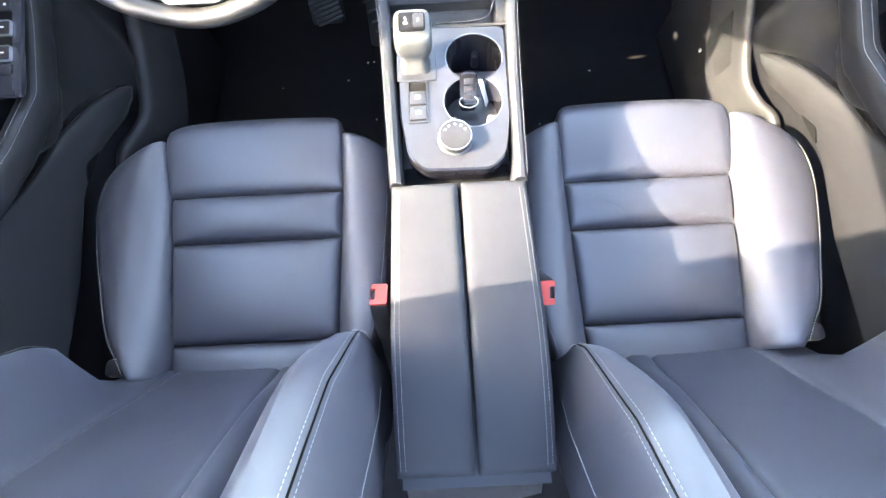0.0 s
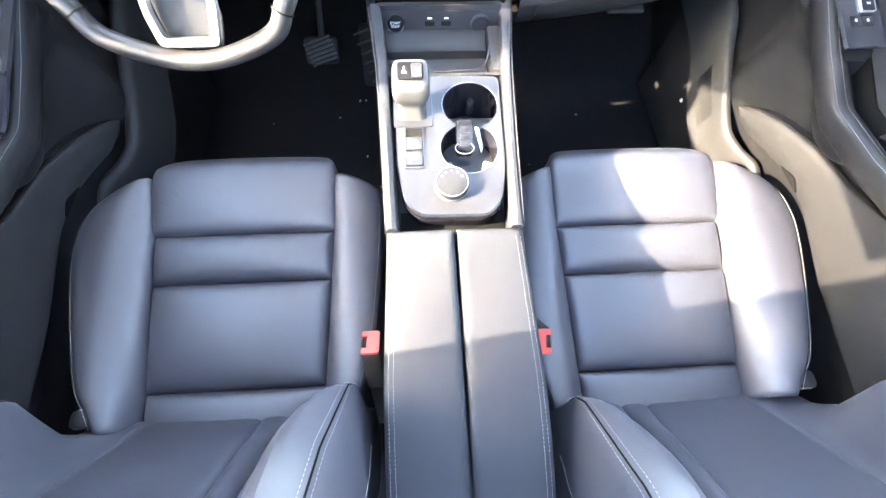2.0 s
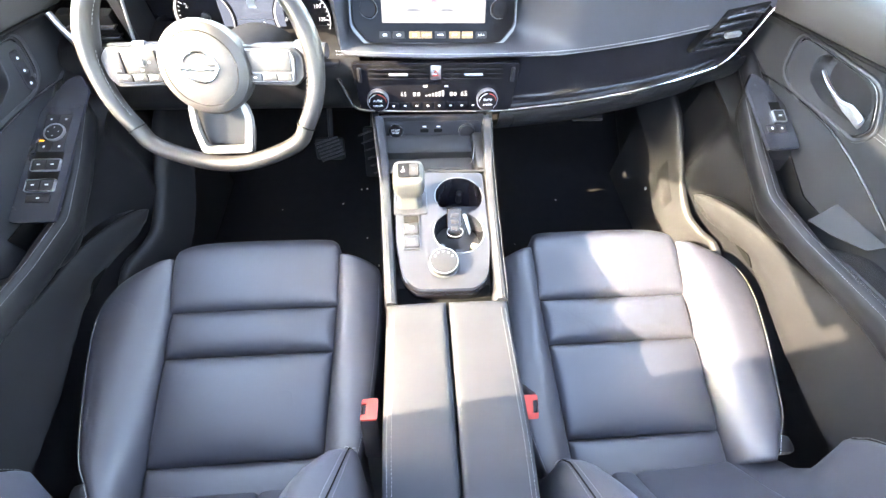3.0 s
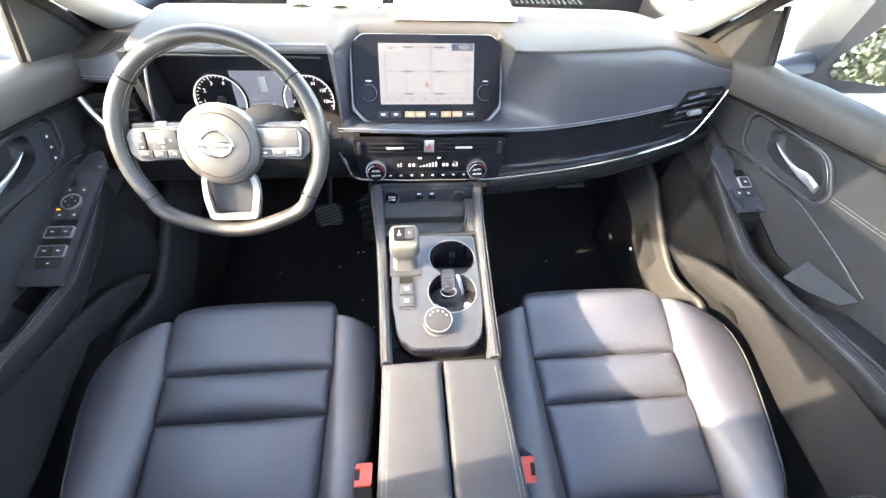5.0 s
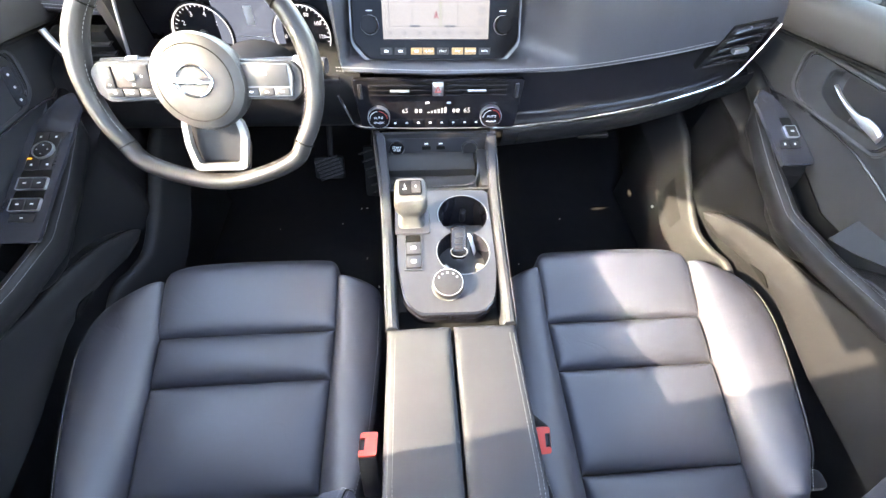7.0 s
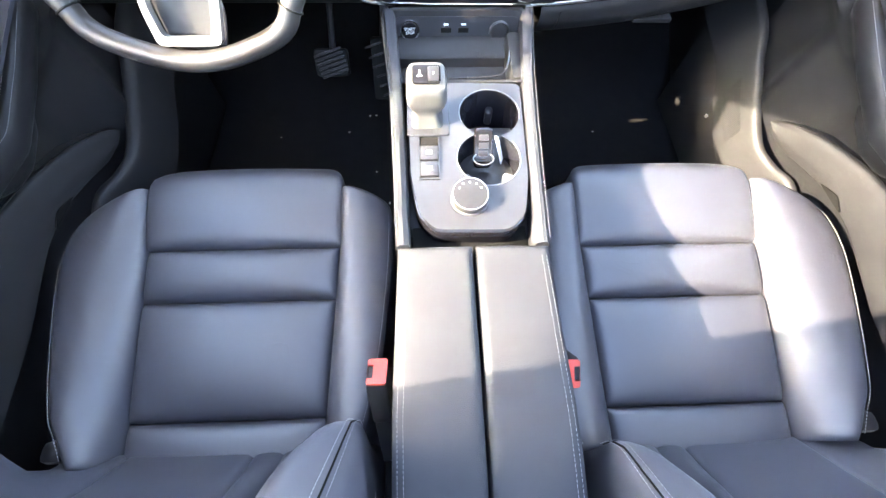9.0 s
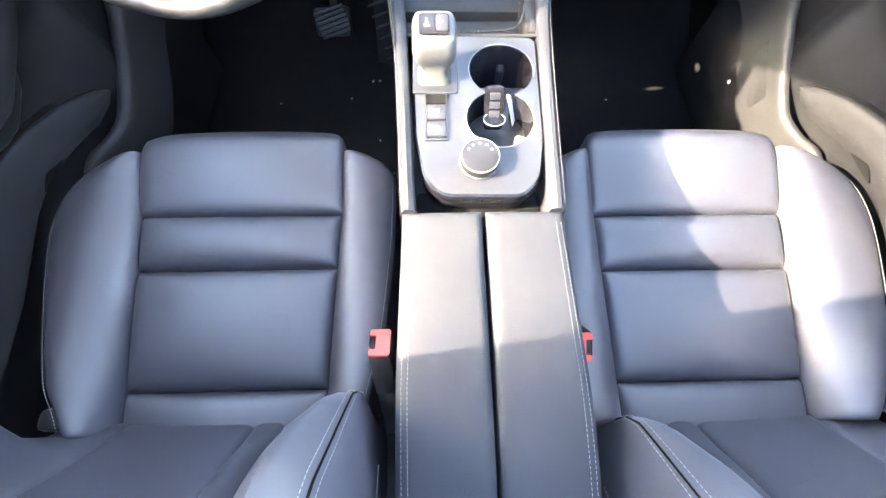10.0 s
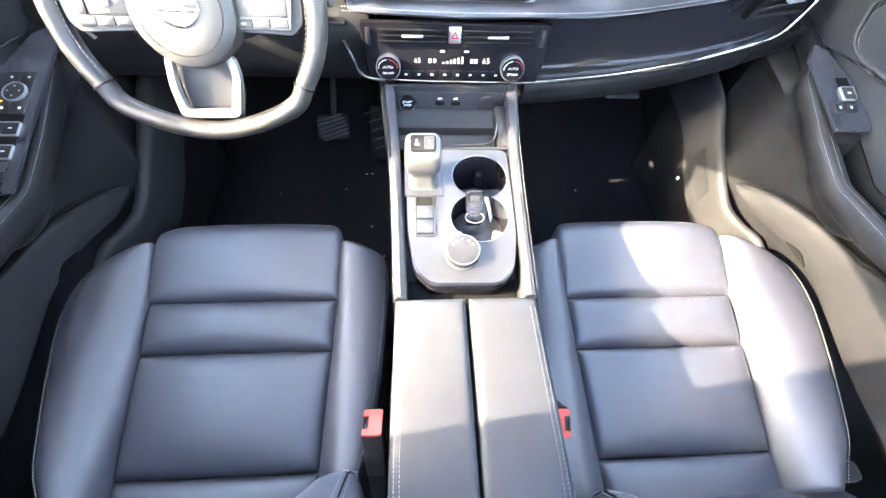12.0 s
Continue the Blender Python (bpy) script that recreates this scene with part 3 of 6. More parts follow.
    vs = sheet(bm, [[m @ Vector((*(cc + (p - cc) * k), z)) for p in small] for k, z in ((0.975, 0.003), (0.94, -0.006), (0.90, -0.020), (0.80, -0.027), (0.4, -0.028))], True)
    bm.faces.new(vs[-1])
    part("handle_cup", bm, HARD, d, "dark hollow handle cup")
    spine = crom([(-0.376, 0.6700, -0.006), (-0.350, 0.6650, -0.002), (-0.318, 0.6620, 0.002), (-0.288, 0.6640, 0.008), (-0.262, 0.6680, 0.012), (-0.238, 0.6680, 0.014), (-0.229, 0.6670, 0.014)], 4)
    bm = bmesh.new()
    rows = []
    for p in spine:
        h = lin([(-0.376, 0.0016), (-0.345, 0.0028), (-0.310, 0.0040), (-0.285, 0.0054), (-0.270, 0.0088), (-0.24, 0.0092), (-0.229, 0.0082)], p.x)
        rows.append([m @ Vector((p.x - 0.3 * h * math.cos(a), p.y + h * math.cos(a), p.z + 0.0042 * math.sin(a))) for a in np.linspace(0, 2 * math.pi, 15)[:-1]])
    loft(rows, True, bm)
    part("handle_lever", bm, SATIN, d, "chrome pull lever")
    # window switches
    za, zb = lin(ARM_Z, 0.46) + 0.010, lin(ARM_Z, 0.19) + 0.016
    tilt = math.atan2(za - zb, 0.27)
    ct = math.cos(tilt)
    pm = Matrix.Translation((0, 0.19, zb)) @ Matrix.Rotation(tilt, 4, "X")

    def at(x, y):
        """A place on the panel: distance from the car's middle line, and y."""
        return (s * (x - (0.008 if driver else 0.005)), (y - 0.19) / ct)

    if driver:
        plan = [(0.743, 0.176), (0.743, 0.392), (0.712, 0.462), (0.690, 0.474), (0.668, 0.438), (0.668, 0.176)]
    else:
        plan = [(0.741, 0.286), (0.741, 0.385), (0.712, 0.452), (0.692, 0.468), (0.670, 0.436), (0.672, 0.284)]
    sp = part("switch_panel", slab(rounded([at(*q) for q in plan], 0.006), 0.006, pm, 0.0015), PANEL, d, "satin black window switch panel")

    def key(name, x0, x1, y0, y1, z0, z1, mat, bev=0.0012):
        p, q = at(x0, y0), at(x1, y1)
        return part(name, box(min(p[0], q[0]), max(p[0], q[0]), p[1], q[1], z0, z1, bev, m=pm), mat, sp)

    def edge(x0, x1, y0, y1, t=0.0010):
        p, q = at(x0, y0), at(x1, y1)
        l, r, lo, hi = min(p[0], q[0]), max(p[0], q[0]), p[1], q[1]
        part("chrome_edge", ring(rounded([(l, lo), (r, lo), (r, hi), (l, hi)], 0.003), rounded([(l + t, lo + t), (r - t, lo + t), (r - t, hi - t), (l + t, hi - t)], 0.003), 0.0100, pm), SATIN, sp)

    if driver:
        # wells are flat near-black strips that paint the shade of finger hollows
        for y in (0.281, 0.242):
            key("switch_well", 0.681, 0.729, y + 0.010, y + 0.026, 0.005, 0.0064, DARK, 0)
            for x in (0.6935, 0.7165):
                key("window_switch", x - 0.0112, x + 0.0112, y - 0.010, y + 0.010, 0.004, 0.0096, HARD)
                key("switch_icon", x - 0.0028, x + 0.0028, y - 0.0005, y + 0.0018, 0.0095, 0.0098, INK, 0)
            edge(0.681, 0.729, y - 0.0115, y + 0.0115)
        key("lock_switch", 0.684, 0.724, 0.211, 0.226, 0.004, 0.0080, HARD)
        key("switch_icon", 0.701, 0.706, 0.2175, 0.2198, 0.0079, 0.0083, INK, 0)
        dx, dy = at(0.705, 0.346)
        dm = pm @ Matrix.Translation((dx, dy, 0.0))
        for x0, x1, y0, y1 in ((0.684, 0.7045, 0.3475, 0.384), (0.7055, 0.728, 0.3475, 0.384), (0.684, 0.7045, 0.309, 0.3465), (0.7055, 0.728, 0.309, 0.3465)):
            key("fold_switch", x0, x1, y0, y1, 0.004, 0.0074, HARD)
        for x, y in ((0.692, 0.374), (0.718, 0.374), (0.692, 0.318), (0.718, 0.318)):
            key("switch_icon", x - 0.0018, x + 0.0018, y - 0.0018, y + 0.0018, 0.0073, 0.0078, INK, 0)
        part("mirror_dial", lathe([(0.0155, 0.0), (0.0155, 0.010), (0.014, 0.0115)], 28, dm), HARD, sp)
        part("dial_ring", ring(circle(0.0178), circle(0.0157), 0.0112, dm), SATIN, sp)
        for a in range(4):
            q = dm @ Matrix.Translation((0.009 * math.cos(a * math.pi / 2), 0.009 * math.sin(a * math.pi / 2), 0.0116))
            part("dial_mark", slab([(-0.0014, -0.0011), (0.0014, -0.0011), (0, 0.0014)], 0.0004, q), INK, sp)
        p = at(0.724, 0.330)
        part("indicator", box(p[0] - 0.004, p[0] + 0.004, p[1] - 0.0015, p[1] + 0.0015, 0.0073, 0.0080, m=pm), glowing("amber_lamp", (1.0, 0.45, 0.05), 0.05), sp, "small amber lamp")
        # seat memory keys on the handle plate
        pill = rounded([(-0.446, 0.676), (-0.424, 0.680), (-0.402, 0.622), (-0.424, 0.616)], 0.008)
        mk = part("memory_keys", slab(pill, 0.0062, m, 0.0008), SATINBLACK, d, "strip of seat memory keys")
        for y, z in ((0.431, 0.667), (0.424, 0.648), (0.416, 0.629)):
            part("button_mark", box(s * 0.7290, s * 0.7300, y - 0.002, y + 0.002, z - 0.0018, z + 0.0018), INK, mk)
    else:
        key("switch_well", 0.705, 0.728, 0.372, 0.393, 0.005, 0.0064, DARK, 0)
        key("window_switch", 0.706, 0.728, 0.347, 0.371, 0.004, 0.0100, HARD)
        key("switch_icon", 0.714, 0.721, 0.357, 0.361, 0.0099, 0.0103, INK, 0)
        edge(0.7045, 0.7295, 0.3455, 0.3725)
        for x in (0.6925, 0.7135):
            key("lock_switch", x - 0.0098, x + 0.0098, 0.322, 0.338, 0.004, 0.0080, HARD)
            key("switch_icon", x - 0.002, x + 0.002, 0.328, 0.333, 0.0079, 0.0083, INK, 0)
    return d


door(-1, True)
door(1, False)


# ---- seats ----
def seat(cx, o, recline, lean, c1, c2, slim, nose):
    """o: the sign of the side that faces the door; slim narrows the middle panels there; nose: front edge of the cushion."""
    e = thing("front_seat", "black leather bucket seat with pale contrast stitching", "car seat", (cx, 0, 0.02), "front seats")
    OUT = [(-0.25, 0.196), (-0.21, 0.220), (-0.17, 0.243), (-0.06, 0.277), (0.03, 0.299), (0.08, 0.304), (0.12, 0.299), (0.152, 0.281), (0.172, 0.250), (0.184, 0.215), (0.190, 0.172)]
    INN = [(-0.25, 0.205), (-0.19, 0.220), (-0.11, 0.236), (0.02, 0.247), (0.09, 0.249), (0.140, 0.248), (0.168, 0.243), (0.182, 0.230), (0.189, 0.205), (0.191, 0.160)]

    OUT, INN = ([(p.x, p.y) for p in crom([(k, v) for k, v in table], 6)] for table in (OUT, INN))

    INN = [(k, v + 0.9 * slim * (1 - ease(-0.12, 0.06, k))) for k, v in INN]

    def so(y):
        return lin([(-0.25, 0.160), (0.08, 0.166), (0.205, 0.178), (0.25, 0.160)], y) - slim

    def si(y):
        return lin([(-0.25, 0.143), (0.08, 0.160), (0.205, 0.160), (0.25, 0.158)], y) + 0.4 * slim

    def zc(y):
        return 0.355 + (y - 0.075) * 0.195 - 2.2 * max(0, y - 0.16) ** 2

    def X(v):
        return cx + o * v

    def mk(a, b):
        f, g = (a, b) if o > 0 else (b, a)
        return f, g

    lo, hi = mk(lambda y: X(-si(y)), lambda y: X(so(y)))
    base = lambda x, y: zc(y)
    for y0, y1, bulge in ((-0.30, -0.190, 0.010), (-0.190, c1, 0.014), (c1, c2, 0.012)):
        part("seat_panel", pad(lo, hi, y0 + 0.0006, y1 - 0.0006, base, bulge, 0.017, 0.05, 36, 24, 0.007), LEATHER, e)
    # front panel rolls over the edge

    def zfront(x, y):
        return zc(y) - 0.9 * max(0, y - 0.205) ** 1.5 * 4
    def trim_in(y):
        return 0.030 * max(0, (y - 0.176) / (nose - 0.176)) ** 2
    flo, fhi = mk(lambda y: X(-si(y) - 0.004 + trim_in(y)), lambda y: X(so(y) + 0.004 - trim_in(y)))
    part("front_panel", pad(flo, fhi, c2 + 0.0006, nose, zfront, 0.013, 0.015, 0.10, 36, 32, 0.007), LEATHER, e)
    # bolsters
    def bol(table, seam, sgn, high, edge):
        def z(x, y):
            w = (abs(x - cx) - seam(y)) / max(0.02, lin(table, y) - seam(y))
            w = min(1, max(0, w))
            return zc(min(y, 0.19)) * (1 - w) + edge * w + high * math.sin(math.pi * w ** 0.8)
        f, g = (lambda y: cx + sgn * seam(y)), (lambda y: cx + sgn * lin(table, y))
        f, g = (f, g) if sgn > 0 else (g, f)
        return pad(f, g, -0.25, max(k for k, _ in table), z, 0.003, 0.013, 0.20, 24, 52, 0.006)

    part("side_bolster", bol(OUT, so, o, 0.018, 0.352), LEATHER, e)
    part("side_bolster", bol(INN, si, -o, 0.016, 0.340), LEATHER, e)
    for table, sgn, edge in ((OUT, o, 0.352), (INN, -o, 0.340)):
        pts = []
        for y in np.linspace(-0.24, table[-1][0] - 0.003, 60):
            pts.append((cx + sgn * (lin(table, y) - 0.006), y, edge + 0.0006))
        part("stitching", stitches(crom(pts, 1), 0.0052, 0.0004), THREAD, e, "pale grey contrast stitching")
    # seat base below the cushion
    part("seat_base", box(cx - 0.20, cx + 0.20, -0.30, 0.17, 0.10, 0.245, 0.03), HARD, e)
    for sx in (-1, 1):
        part("seat_rail", box(cx + sx * 0.19 - 0.02, cx + sx * 0.19 + 0.02, -0.35, 0.20, 0.0, 0.10, 0.008), HARD, e)
    # backrest in its own frame: x across, y up the back, z out of it
    bp = Vector((cx, -0.238 + lean, 0.285))
    rc = radians(recline)
    M = Matrix(((1, 0, 0, bp.x), (0, -math.sin(rc), math.cos(rc), bp.y), (0, math.cos(rc), math.sin(rc), bp.z), (0, 0, 0, 1)))

    # across the back, u runs from the console side (negative) to the door side
    def valley(y):
        return lin([(0, 0.088), (0.2, 0.093), (0.3, 0.103), (0.6, 0.13)], y)

    def strip_in(y):
        return lin([(0, 0.044), (0.1, 0.047), (0.25, 0.060), (0.6, 0.09)], y)

    def strip_out(y):
        return lin([(0, 0.146), (0.15, 0.150), (0.3, 0.152), (0.6, 0.15)], y)

    def wid(y):
        return lin([(0, 0.235), (0.2, 0.248), (0.5, 0.250), (0.62, 0.20)], y)

    def hb(x, y):
        a = abs(x)
        start = strip_out(y) + 0.006 if x * o > 0 else valley(y)
        rise = ease(start, 0.215 - 0.022 * ease(0.12, 0.30, y), a)
        low = [(0.0, 0.0), (0.05, 0.004), (0.10, 0.03)] if x * o > 0 else [(0.0, 0.0), (0.04, 0.010), (0.10, 0.055)]
        top = lin(low + [(0.15, 0.098), (0.18, 0.110), (0.32, 0.115), (0.5, 0.08), (0.65, 0.02)], y)
        full = ease(0.12, 0.30, y)
        top *= 1 + 0.07 * full
        back = 0.07 * max(0, (a - 0.226) / 0.022) ** 2 + 0.09 * full * top * min(1.2, max(0, (a - 0.186) / 0.038)) ** 2
        ridge = 0.0
        if x * o < 0:
            w = (a - strip_in(y)) / (valley(y) - strip_in(y))
            ridge = 0.011 * math.sin(math.pi * w) * ease(0.03, 0.14, y) if 0 < w < 1 else 0.0
        return 0.010 * math.sin(min(1, max(0, y - 0.08) / 0.4) * math.pi) + rise * top - back * (0.4 + rise) + ridge

    def back_pad(name, f, g, roll, skirt, nu, nv, label=""):
        lo_u, hi_u = (f, g) if o > 0 else ((lambda y: -g(y)), (lambda y: -f(y)))
        part(name, pad(lo_u, hi_u, 0.0, 0.62, hb, 0.001, roll, skirt, nu, nv, 0.005, M), LEATHER, e, label)

    back_pad("back_panel", lambda y: -strip_in(y), strip_out, 0.007, 0.06, 26, 44)
    back_pad("back_insert", lambda y: -valley(y), lambda y: -strip_in(y) - 0.0004, 0.006, 0.06, 12, 44, "narrow raised leather strip beside the bolster")
    back_pad("back_bolster", lambda y: -wid(y), lambda y: -valley(y) - 0.0004, 0.005, 0.10, 30, 48)
    back_pad("back_bolster", lambda y: strip_out(y) + 0.0004, wid, 0.007, 0.10, 30, 48)
    for sgn in (-1, 1):
        flank = [M @ Vector((sgn * (wid(y) - 0.0015), y, hb(sgn * (wid(y) - 0.003), y) - 0.030)) for y in np.linspace(0.16, 0.58, 40)]
        part("flank_stitching", stitches([p + Vector((sgn * 0.0022, 0, 0)) for p in flank], 0.0055, 0.0005), THREAD, e, "single row of pale stitching")
    for sgn in (-1, 1):
        bm = bmesh.new()
        for xx in (0.2195, 0.2285):
            stitches([M @ Vector((sgn * xx, y, hb(sgn * xx, y) + 0.0035)) for y in np.linspace(0.13, 0.6, 60)], 0.0055, 0.00036, bm)
        part("back_stitching", bm, GREYINK, e, "double row of pale stitching")
        part("back_seam", tube([M @ Vector((sgn * 0.224, y, hb(sgn * 0.224, y) + 0.0012)) for y in np.linspace(0.13, 0.6, 60)], 0.0012, 6), DARK, e)
    part("back_shell", box(-0.215, 0.215, 0.0, 0.60, -0.10, -0.02, 0.02, m=M), HARD, e)
    # reclining hinge cover on the door side
    part("hinge_cover", box(min(X(0.214), X(0.247)), max(X(0.214), X(0.247)), -0.240, -0.208, 0.25, 0.334, 0.010), HARD, e, "grey plastic hinge cover")
    return e


seat(-0.372, -1, 26, 0.010, -0.006, 0.082, 0.0, 0.268)
seat(0.375, 1, 33, 0.0, -0.016, 0.075, 0.016, 0.258)


def buckle(x, y, z, yaw):
    e = thing("seat_belt_buckle", "black seat belt buckle with a red release button", "seat belt buckle", (x, y, z), "seat belt buckles")
    m = Matrix.Translation((x, y, z)) @ Matrix.Rotation(radians(yaw), 4, "Z") @ Matrix.Rotation(radians(-25), 4, "X")
    part("housing", box(-0.014, 0.014, -0.020, 0.020, -0.10, 0.0, 0.004, m=m), HARD, e)
    bm = ring(rounded([(-0.013, -0.019), (0.013, -0.019), (0.013, 0.019), (-0.013, 0.019)], 0.004), rounded([(-0.013, -0.010), (-0.005, -0.010), (-0.005, 0.010), (-0.013, 0.010)], 0.001), 0.004, m)
    part("release_button", bm, RED, e, "red release button")
    part("strap", box(-0.012, 0.012, -0.018, 0.018, -0.24, -0.10, 0.002, m=m), HARD, e)
    return e


buckle(-0.130, -0.142, 0.430, 0)
buckle(0.128, -0.150, 0.425, 180)


# ---- centre console ----
def con_z(y):
    return 0.512 + 0.022 * max(0, y)


def console():
    e = thing("centre_console", "black centre console with silver rails and satin plate between the seats", "centre console", (0, 0, 0))
    RX = [(-0.42, 0.098), (0.0, 0.098), (0.10, 0.102), (0.2, 0.107), (0.30, 0.113), (0.42, 0.126), (0.50, 0.135)]
    # body below
    rows = []
    for y in np.linspace(-0.40, 0.50, 31):
        w = lin(RX, y) - 0.004
        top = 0.47 if y < 0.26 else 0.43
        rows.append([(-w - 0.01, y, 0.0), (w + 0.01, y, 0.0), (w, y, 0.25), (w, y, top), (-w, y, top), (-w, y, 0.25)])
    part("body", loft(rows), HARD, e)
    # silver side rails
    for s in (-1, 1):
        rows = []
        for y in np.linspace(0.002, 0.425, 32):
            x, z = lin(RX, y), con_z(y) + 0.008 + 0.06 * max(0, y - 0.28)
            wi = lin([(0.0, 0.017), (0.05, 0.016), (0.3, 0.018), (0.47, 0.022)], y)
            prof = [(x, z - 0.13), (x + 0.001, z - 0.008), (x - 0.003, z - 0.001), (x - wi * 0.5, z), (x - wi + 0.002, z - 0.003), (x - wi, z - 0.012), (x - wi, z - 0.05)]
            rows.append([(s * a, y, b) for a, b in prof])
        part("side_rail", loft(rows), LEATHER_LID, e, "padded dark grey side rail")
        bm = stitches([(s * (lin(RX, y) + 0.0015), y, con_z(y) + 0.006) for y in np.linspace(0.01, 0.42, 40)], 0.005, 0.0003)
        part("rail_stitching", bm, GREYINK, e)
        # leather flank below the rail
        rows = [[(s * (lin(RX, y) + 0.003), y, con_z(y) - 0.004), (s * (lin(RX, y) + 0.006), y, 0.40), (s * (lin(RX, y) + 0.004), y, 0.10), (s * (lin(RX, y) - 0.01), y, 0.10), (s * (lin(RX, y) - 0.01), y, con_z(y) - 0.004)] for y in np.linspace(0.0, 0.52, 24)]
        part("flank", loft(rows), SOFT, e, "black padded console flank")
    # satin plate with the cup opening
    c = Vector((0.034, 0.180))
    circ = ((Vector((0.0375, 0.219)), 0.0445), (Vector((0.0305, 0.138)), 0.0445))
    outline = rounded([(-0.090, 0.285), (-0.085, 0.110), (-0.073, 0.045), (-0.052, 0.021), (0.052, 0.019), (0.075, 0.042), (0.086, 0.105), (0.091, 0.280)], 0.012, 4)

    def cast(poly, a):
        d = Vector((math.cos(a), math.sin(a)))
        best = 0
        k = len(poly)
        for i in range(k):
            p, q = poly[i] - c, poly[(i + 1) % k] - c
            den = d.x * (q.y - p.y) - d.y * (q.x - p.x)
            if abs(den) < 1e-9:
                continue
            t = (p.x * (q.y - p.y) - p.y * (q.x - p.x)) / den
            u = (p.x * d.y - p.y * d.x) / den
            if t > 0 and -1e-6 <= u <= 1 + 1e-6:
                best = max(best, t)
        return c + d * best

    def cast_c(a):
        d = Vector((math.cos(a), math.sin(a)))
        best = 0.0
        for q, r in circ:
            f = c - q
            b, cc = d.dot(f), f.dot(f) - r * r
            disc = b * b - cc
            if disc > 0:
                best = max(best, -b + math.sqrt(disc))
        return c + d * best

    N = 128
    ang = [2 * math.pi * i / N for i in range(N)]
    out, hole = [cast(outline, a) for a in ang], [cast_c(a) for a in ang]
    lift = lambda p, dz=0.0, k=1.0: (c.x + (p.x - c.x) * k, c.y + (p.y - c.y) * k, con_z(p.y) + dz)
    bm = bmesh.new()
    sheet(bm, [[lift(p, -0.010) for p in hole], [lift(p, 0.0) for p in hole], [lift(p, 0.0, 0.965) for p in out]], True)
    part("plate", bm, PLATE, e, "dark satin metal-look plate")
    bm = bmesh.new()
    sheet(bm, [[lift(p, 0.0002, 0.965) for p in out], [lift(p, -0.0015, 0.985) for p in out], [lift(p, -0.008, 1.0) for p in out], [lift(p, -0.035, 0.98) for p in out]], True)
    part("plate_edge", bm, PIANO, e, "gloss black plate edge")
    bm = bmesh.new()
    sheet(bm, [[lift(p, -0.001, 1.0) for p in hole], [lift(p, -0.02, 0.985) for p in hole], [lift(p, -0.055, 0.95) for p in hole], [lift(p, -0.072, 0.90) for p in hole], [lift(p, -0.074, 0.3) for p in hole], [lift(p, -0.074, 0.02) for p in hole]], True)
    part("cup_well", bm, PIANO, e, "deep black double cup holder")
    for q, r, a0, a1 in ((circ[0][0], 0.0445, -15, 200), (circ[1][0], 0.0445, 150, 395)):
        pts = [(q.x + (r + 0.001) * math.cos(radians(a)), q.y + (r + 0.001) * math.sin(radians(a)), con_z(q.y + r * math.sin(radians(a))) + 0.0005) for a in np.linspace(a0, a1, 40)]
        part("cup_rim", tube(pts, 0.0008, 6), SPOKE, e, "satin cup rim")
    for q, a in ((circ[0][0], 80), (circ[1][0], 200), (circ[1][0], 340), (circ[1][0], 268)):
        m = Matrix.Translation((q.x, q.y, con_z(q.y) - 0.045)) @ Matrix.Rotation(radians(a), 4, "Z")
        part("grip_tab", box(0.026, 0.042, -0.006, 0.006, -0.012, 0.016, 0.004, m=m), RAIL if a in (200, 340) else HARD, e, "rubber cup grip")
    # recess behind the plate
    part("recess", box(-0.082, 0.082, -0.004, 0.05, 0.40, 0.475, 0.004), DARK, e)
    # gear selector
    gz = con_z(0.22)
    g = part("selector_base", slab(rounded([(-0.086, 0.178), (-0.024, 0.178), (-0.024, 0.272), (-0.086, 0.272)], 0.004), 0.004, Matrix.Translation((0, 0, gz - 0.003)), 0.001), PLATE, e, "dark satin selector base plate")
    cxs, cys = -0.056, 0.214
    rows = []
    for z, w, d, oy in ((0.0, 0.024, 0.019, -0.006), (0.007, 0.020, 0.017, -0.005), (0.020, 0.016, 0.016, -0.002), (0.027, 0.021, 0.018, 0.002), (0.036, 0.0265, 0.022, 0.004), (0.047, 0.0285, 0.024, 0.005), (0.059, 0.028, 0.0235, 0.006), (0.066, 0.0255, 0.022, 0.007), (0.068, 0.0215, 0.019, 0.007)):
        o = rounded([(-w, -d), (w, -d), (w, d), (-w, d)], w * 0.45, 4)
        rows.append([(cxs + p.x, cys + oy + p.y, gz + z + 0.25 * p.y * min(1, z / 0.04)) for p in o])
    part("selector_knob", loft(rows), KNOB, g, "silver grey gear selector knob")
    m = Matrix.Translation((cxs, cys + 0.007, gz + 0.0695)) @ Matrix.Rotation(radians(14), 4, "X")
    part("button_panel", slab(rounded([(-0.019, -0.013), (0.019, -0.013), (0.019, 0.015), (-0.019, 0.015)], 0.005), 0.002, m, 0.0005), PIANO, g)
    part("park_button", slab(rounded([(0.002, -0.010), (0.017, -0.010), (0.017, 0.012), (0.002, 0.012)], 0.003), 0.0038, m, 0.0006), HARD, g)
    words("P", 0.006, m @ Matrix.Translation((0.0095, 0.001, 0.004)), INK, g)
    words("R\nN\nD/M", 0.0038, m @ Matrix.Translation((-0.009, 0.002, 0.0022)), INK, g)
    # brake buttons
    for k in range(2):
        y = 0.147 - 0.027 * k
        part("brake_button", box(-0.0675, -0.0415, y - 0.0125, y + 0.0125, con_z(y) - 0.004, con_z(y) + 0.003, 0.002), PLATE, e)
        part("button_mark", box(-0.0585, -0.0505, y - 0.003, y + 0.003, con_z(y) + 0.003, con_z(y) + 0.0035), INK, e)
